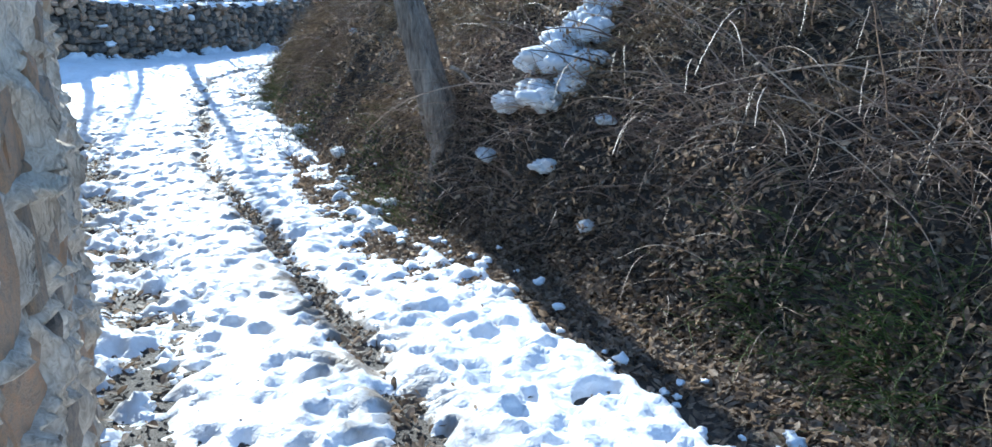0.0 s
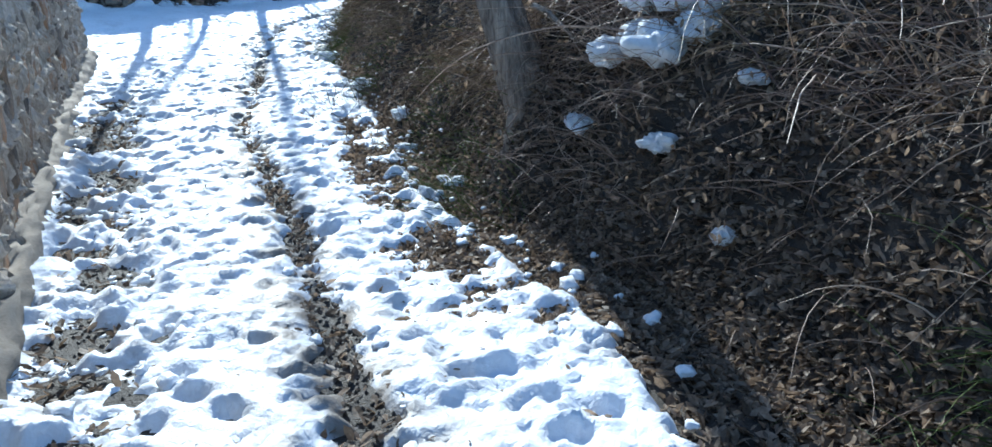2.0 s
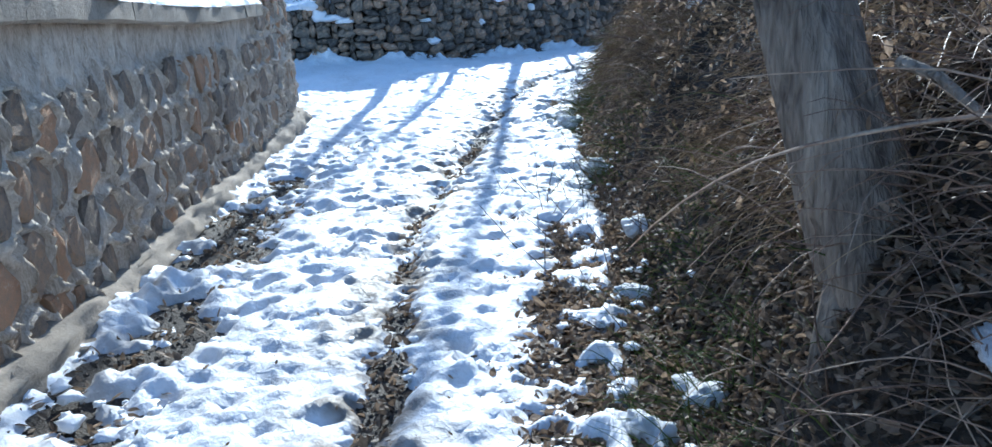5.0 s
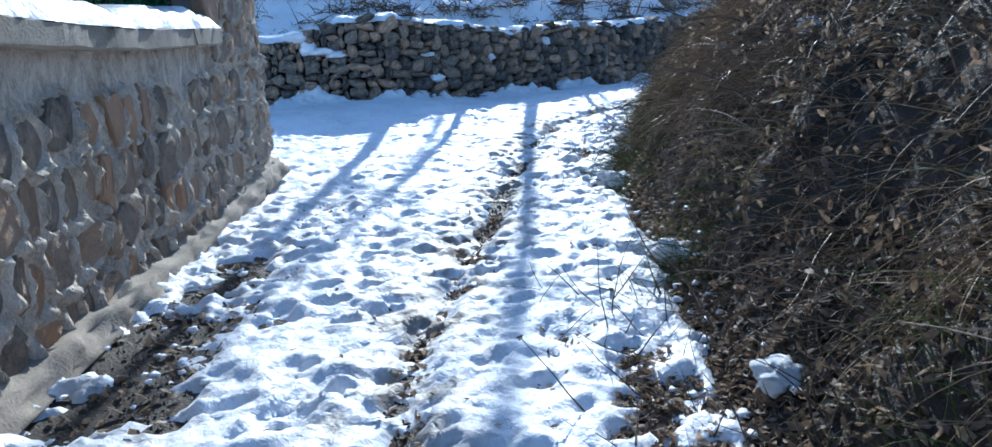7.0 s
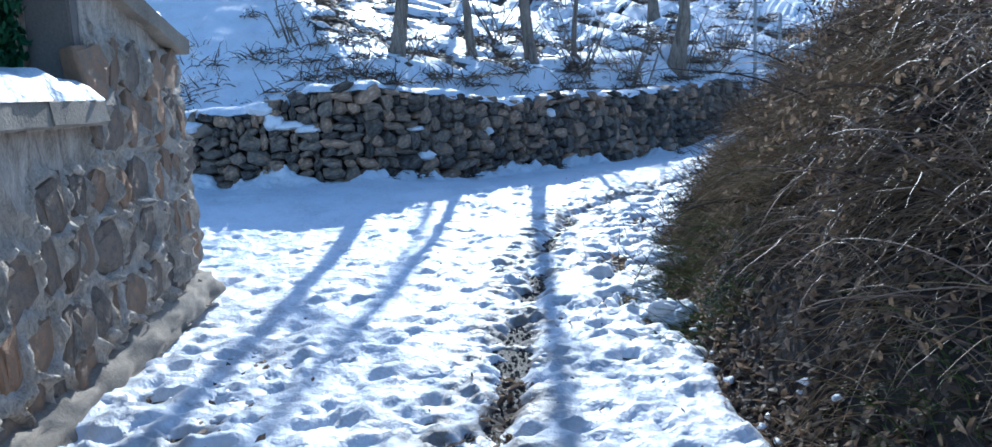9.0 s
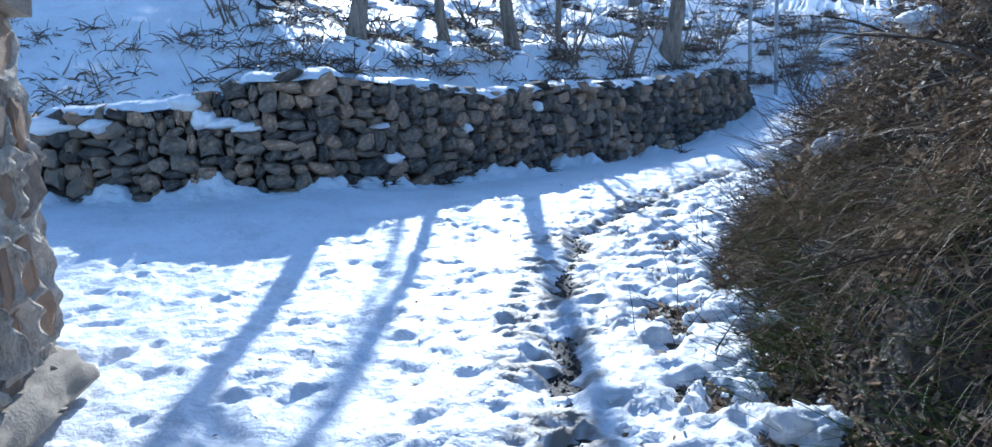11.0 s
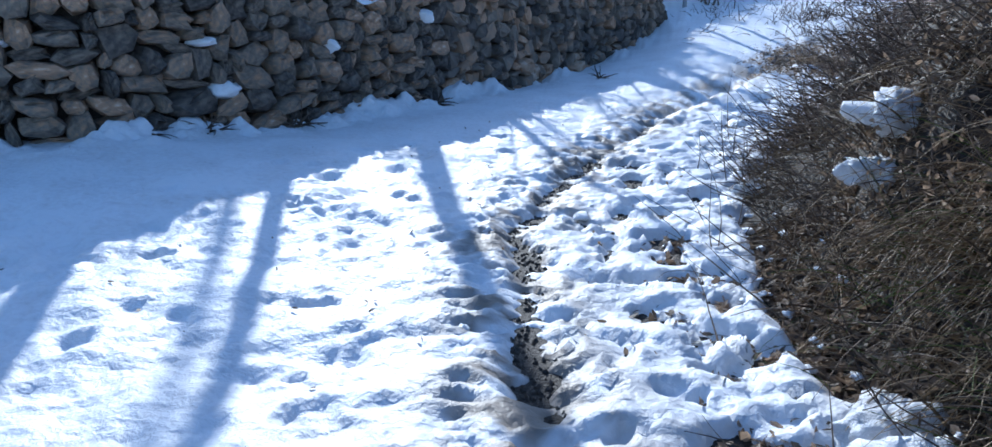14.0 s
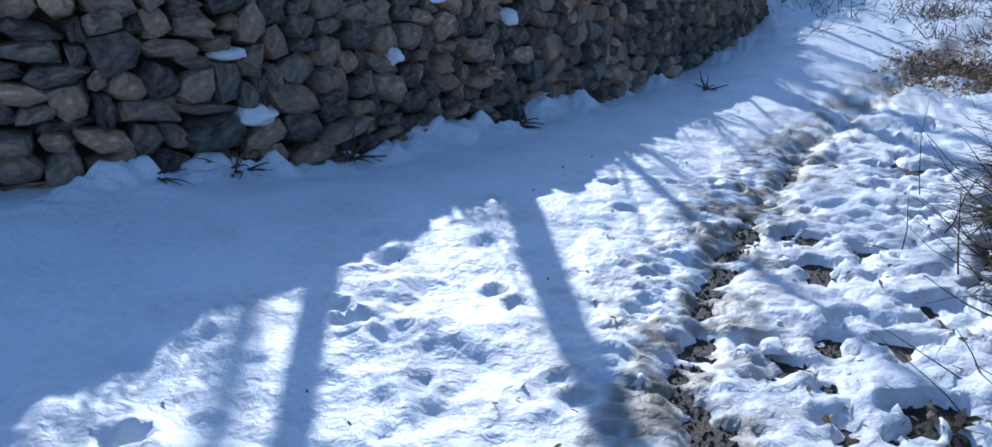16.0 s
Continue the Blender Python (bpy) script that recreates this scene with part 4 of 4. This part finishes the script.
# ---- trees ----
def limb(path, radii, sides, rough, seed):
    vs, fs = [], []
    n = len(path)
    for i, p in enumerate(path):
        t = (path[min(i + 1, n - 1)] - path[max(i - 1, 0)]).normalized()
        a = t.cross(Vector((0.1, 1, 0.2))).normalized()
        b = t.cross(a)
        for q in range(sides):
            ang = 2 * math.pi * q / sides
            k = radii[i] * (1 + rough * noise.noise((math.cos(ang) * 1.4, math.sin(ang) * 1.4, seed + i * .35)) + rough * .6 * math.sin(ang * 3 + seed))
            vs.append(p + (a * math.cos(ang) + b * math.sin(ang)) * k)
    for i in range(n - 1):
        for q in range(sides):
            c = (q + 1) % sides
            fs.append((i * sides + q, i * sides + c, (i + 1) * sides + c, (i + 1) * sides + q))
    fs.append(tuple((n - 1) * sides + q for q in range(sides)))
    return vs, fs


def tree(x, y, height, radius, lean, label, seed, first=0.35, crown=26, flare=1.5, bow=1.0, rough=.16):
    rt = random.Random(seed)
    z = height_at(x, y) - 0.12
    top = tagged(new("tree"), label, "tree", "bare trees")
    top.location = (x, y, z)
    path, radii = [], []
    n = 26
    wob = rt.random() * 10
    for i in range(n):
        u = i / (n - 1)
        rise = height * u ** 1.4 - .45 * (1 - u) ** 8
        bend = bow * .12 * (math.sin(u * 7 + wob) - math.sin(wob)), bow * .1 * (math.sin(u * 5 + wob * 2) - math.sin(wob * 2))
        path.append(Vector((lean[0] * rise + bend[0], lean[1] * rise + bend[1], rise)))
        radii.append(radius * ((1 - u) ** .8 * .92 + .05) * (1 + (flare - 1) * math.exp(-max(rise, -.1) / .3)))
    vs, fs = limb(path, radii, 28, rough, seed)
    part("trunk", mesh_from("trunk", vs, fs, bark_mat), top)
    twigs = []
    for k in range(crown):
        u = rt.uniform(first, .97)
        i = u * (n - 1)
        root = path[int(i)].lerp(path[min(int(i) + 1, n - 1)], i % 1)
        ang = rt.uniform(0, 6.28)
        ln = height * rt.uniform(.12, .3) * (1.15 - u)
        bp = stem(root, (math.cos(ang), math.sin(ang), rt.uniform(.5, 1.1)), ln + .3, -.15, 6, rt, .2)
        br = radius * (1.1 - u) * .33
        v2, f2 = limb(bp, [br * (1 - j / 7.5) for j in range(7)], 6, .1, seed + k)
        part("limb", mesh_from("limb", v2, f2, bark_mat), top)
        for _ in range(7):
            q = bp[rt.randint(1, 6)]
            twigs.append((stem(q, (rt.gauss(0, 1), rt.gauss(0, 1), rt.uniform(0, 1)), ln * rt.uniform(.25, .6), -.1, 4, rt, .3), br * .22))
    tw = blades("twigs", twigs, bark_mat)
    tw.parent = top
    tw["kind"] = "stuff"
    return top


bank_tree = tree(-.44, 7.76, 6.0, .165, (-.26, .02), "old split grey-brown tree trunk leaning on the bank", 3, .4, 14, 1.2, .45, .34)
for k, (dx, dy, dz) in enumerate(((-.16, -.2, -.6), (.12, -.25, -.55))):
    pts = [Vector((0, 0, .12)), Vector((dx * .35, dy * .35, -.05)), Vector((dx * .7, dy * .7, dz * .55)), Vector((dx * .95, dy * .95, dz * .95)), Vector((dx * 1.1, dy * 1.1, dz * 1.3))]
    part("root", mesh_from("root", *limb(pts, [.08, .075, .06, .045, .03], 10, .2, k), bark_mat), bank_tree)
slab = [Vector((-.26 * q - .10 - .03 * math.sin(q * 2), .02 * q - .10, q)) for q in (-.15, .1, .35, .6, .9, 1.3, 1.8, 2.4)]
part("split_bark", mesh_from("split_bark", *limb(slab, [.05, .075, .08, .075, .07, .062, .05, .02], 12, .25, 6), bark_mat), bank_tree, "pale split slab of bark")
part("dead_stub", mesh_from("dead_stub", *limb([Vector((.02, -.08, .55)), Vector((.12, -.16, .52)), Vector((.24, -.26, .42)), Vector((.30, -.30, .36))], [.022, .018, .014, .008], 8, .2, 3), bark_mat), bank_tree)
tree(-9.85, 20.5, 8.5, .12, (.09, 0), "slim leaning bare tree on the snowy hill", 5)
tree(-8.55, 23.4, 11.0, .115, (-.075, .0), "stout bare tree above the field wall", 7, .45)
tree(-9.43, 22.6, 8.0, .085, (-.165, .02), "thin crooked bare sapling above the field wall", 9, .2, 14)
tree(-8.3, 25.0, 5.5, .06, (.02, .0), "thin bare sapling above the field wall", 15, .3, 12)
tree(-7.0, 27.8, 3.6, .20, (.01, .0), "thick broken bare tree above the far field wall", 11, .5, 8)
tree(-14.5, 22.5, 9.0, .18, (.0, .02), "bare tree on the snowy hill", 13)
for k, (x, y) in enumerate(((-13, 30), (-17, 27), (-9, 34), (-20, 34), (-11, 42), (-16, 45), (-24, 40), (-7.5, 50))):
    tree(x, y, 7 + (k * 37 % 4), .12 + .02 * (k % 4), (.02 * (k % 3 - 1), 0), "distant bare tree on the snowy hill", 20 + k, .2, 20)
# leafless shrubs with several stems above the wall
def shrub(x, y, h, count, seed):
    rt = random.Random(seed)
    top = tagged(new("shrub"), "leafless many-stemmed shrub above the field wall", "shrub", "hillside shrubs")
    top.location = (x, y, height_at(x, y) - .05)
    its = []
    for _ in range(count):
        a = rt.uniform(0, 6.28)
        main = stem((rt.gauss(0, .12), rt.gauss(0, .12), 0), (math.cos(a) * .5, math.sin(a) * .5, 1), h * rt.uniform(.6, 1.1), -.05, 7, rt, .22)
        its.append((main, rt.uniform(.012, .028)))
        for _ in range(4):
            its.append((stem(main[rt.randint(2, 6)], (rt.gauss(0, 1), rt.gauss(0, 1), .7), h * rt.uniform(.2, .4), 0, 4, rt, .3), .007))
    b = blades("branching", its, bark_mat, 4)
    b.parent = top
    b["kind"] = "stuff"


for k, (x, y, h, n) in enumerate(((-7.95, 24.6, 1.6, 10), (-7.3, 25.6, 1.8, 9), (-6.9, 27.6, 1.5, 9), (-9.6, 24.0, 1.3, 7), (-11.3, 20.0, .8, 6), (-6.4, 30.5, 1.6, 10), (-4.8, 33, 2.0, 12), (-9.6, 20.9, .7, 5))):
    shrub(x, y, h, n, 60 + k)

# two thin grey posts beside the far end of the wall
for x, y in ((-5.75, 31.2), (-5.2, 31.6)):
    me = mesh_from("post", *limb([Vector((0, 0, i * .5)) for i in range(6)], [.045] * 6, 10, .02, 2), pole_mat)
    ob = tagged(new("post", me), "thin weathered grey post beside the lane", "post", "posts by the lane")
    ob.location = (x, y, height_at(x, y) - .1)

# ---- wall stones, last ----
meshes = stone_meshes("stone", stone_mat)
rs = random.Random(4)
near = sorted(field_stones, key=lambda q: abs(q[0] + start_s - (S0 + 5.5)))
jv, jf = [], []
for k, (s, z, w, h) in enumerate(near):
    sg = s + start_s
    p, d = wall_point(sg), wall_dir(sg)
    nrm = np.array([-d[1], d[0]])
    p = p + nrm * rs.uniform(.04, .10)
    m = pose(p[0], p[1], z, rs.uniform(-11, 11), rs.uniform(-20, 20), math.degrees(math.atan2(d[1], d[0])) + rs.uniform(-9, 9)) @ Matrix.Diagonal((w * 1.02, rs.uniform(.18, .4), h * 1.05, 1))
    if k < 300:
        ob = part("stone", meshes[rs.randrange(14)], field_wall)
        ob.matrix_local = m
    else:
        v, f = SHAPES[rs.randrange(14)]
        o = len(jv)
        jv += [m @ Vector(q) for q in v]
        jf += [tuple(i + o for i in g) for g in f]
far = part("far_stones", mesh_from("far_stones", jv, jf, stone_far_mat, False), field_wall)
far["kind"] = "stuff"
meshes = stone_meshes("rubble_stone", rubble_mat)
for (s, z, w, h, a) in side_stones:
    p, (d, out) = side_point(s), side_frame(s)
    p = p + out * rs.uniform(-0.022, 0.012)
    ob = part("stone", meshes[rs.randrange(14)], side_wall)
    ob.matrix_local = pose(p[0], p[1], z, 0, math.degrees(a), math.degrees(math.atan2(d[1], d[0])) + rs.uniform(-6, 6)) @ Matrix.Diagonal((w * 1.12, .11, h * 1.12, 1))
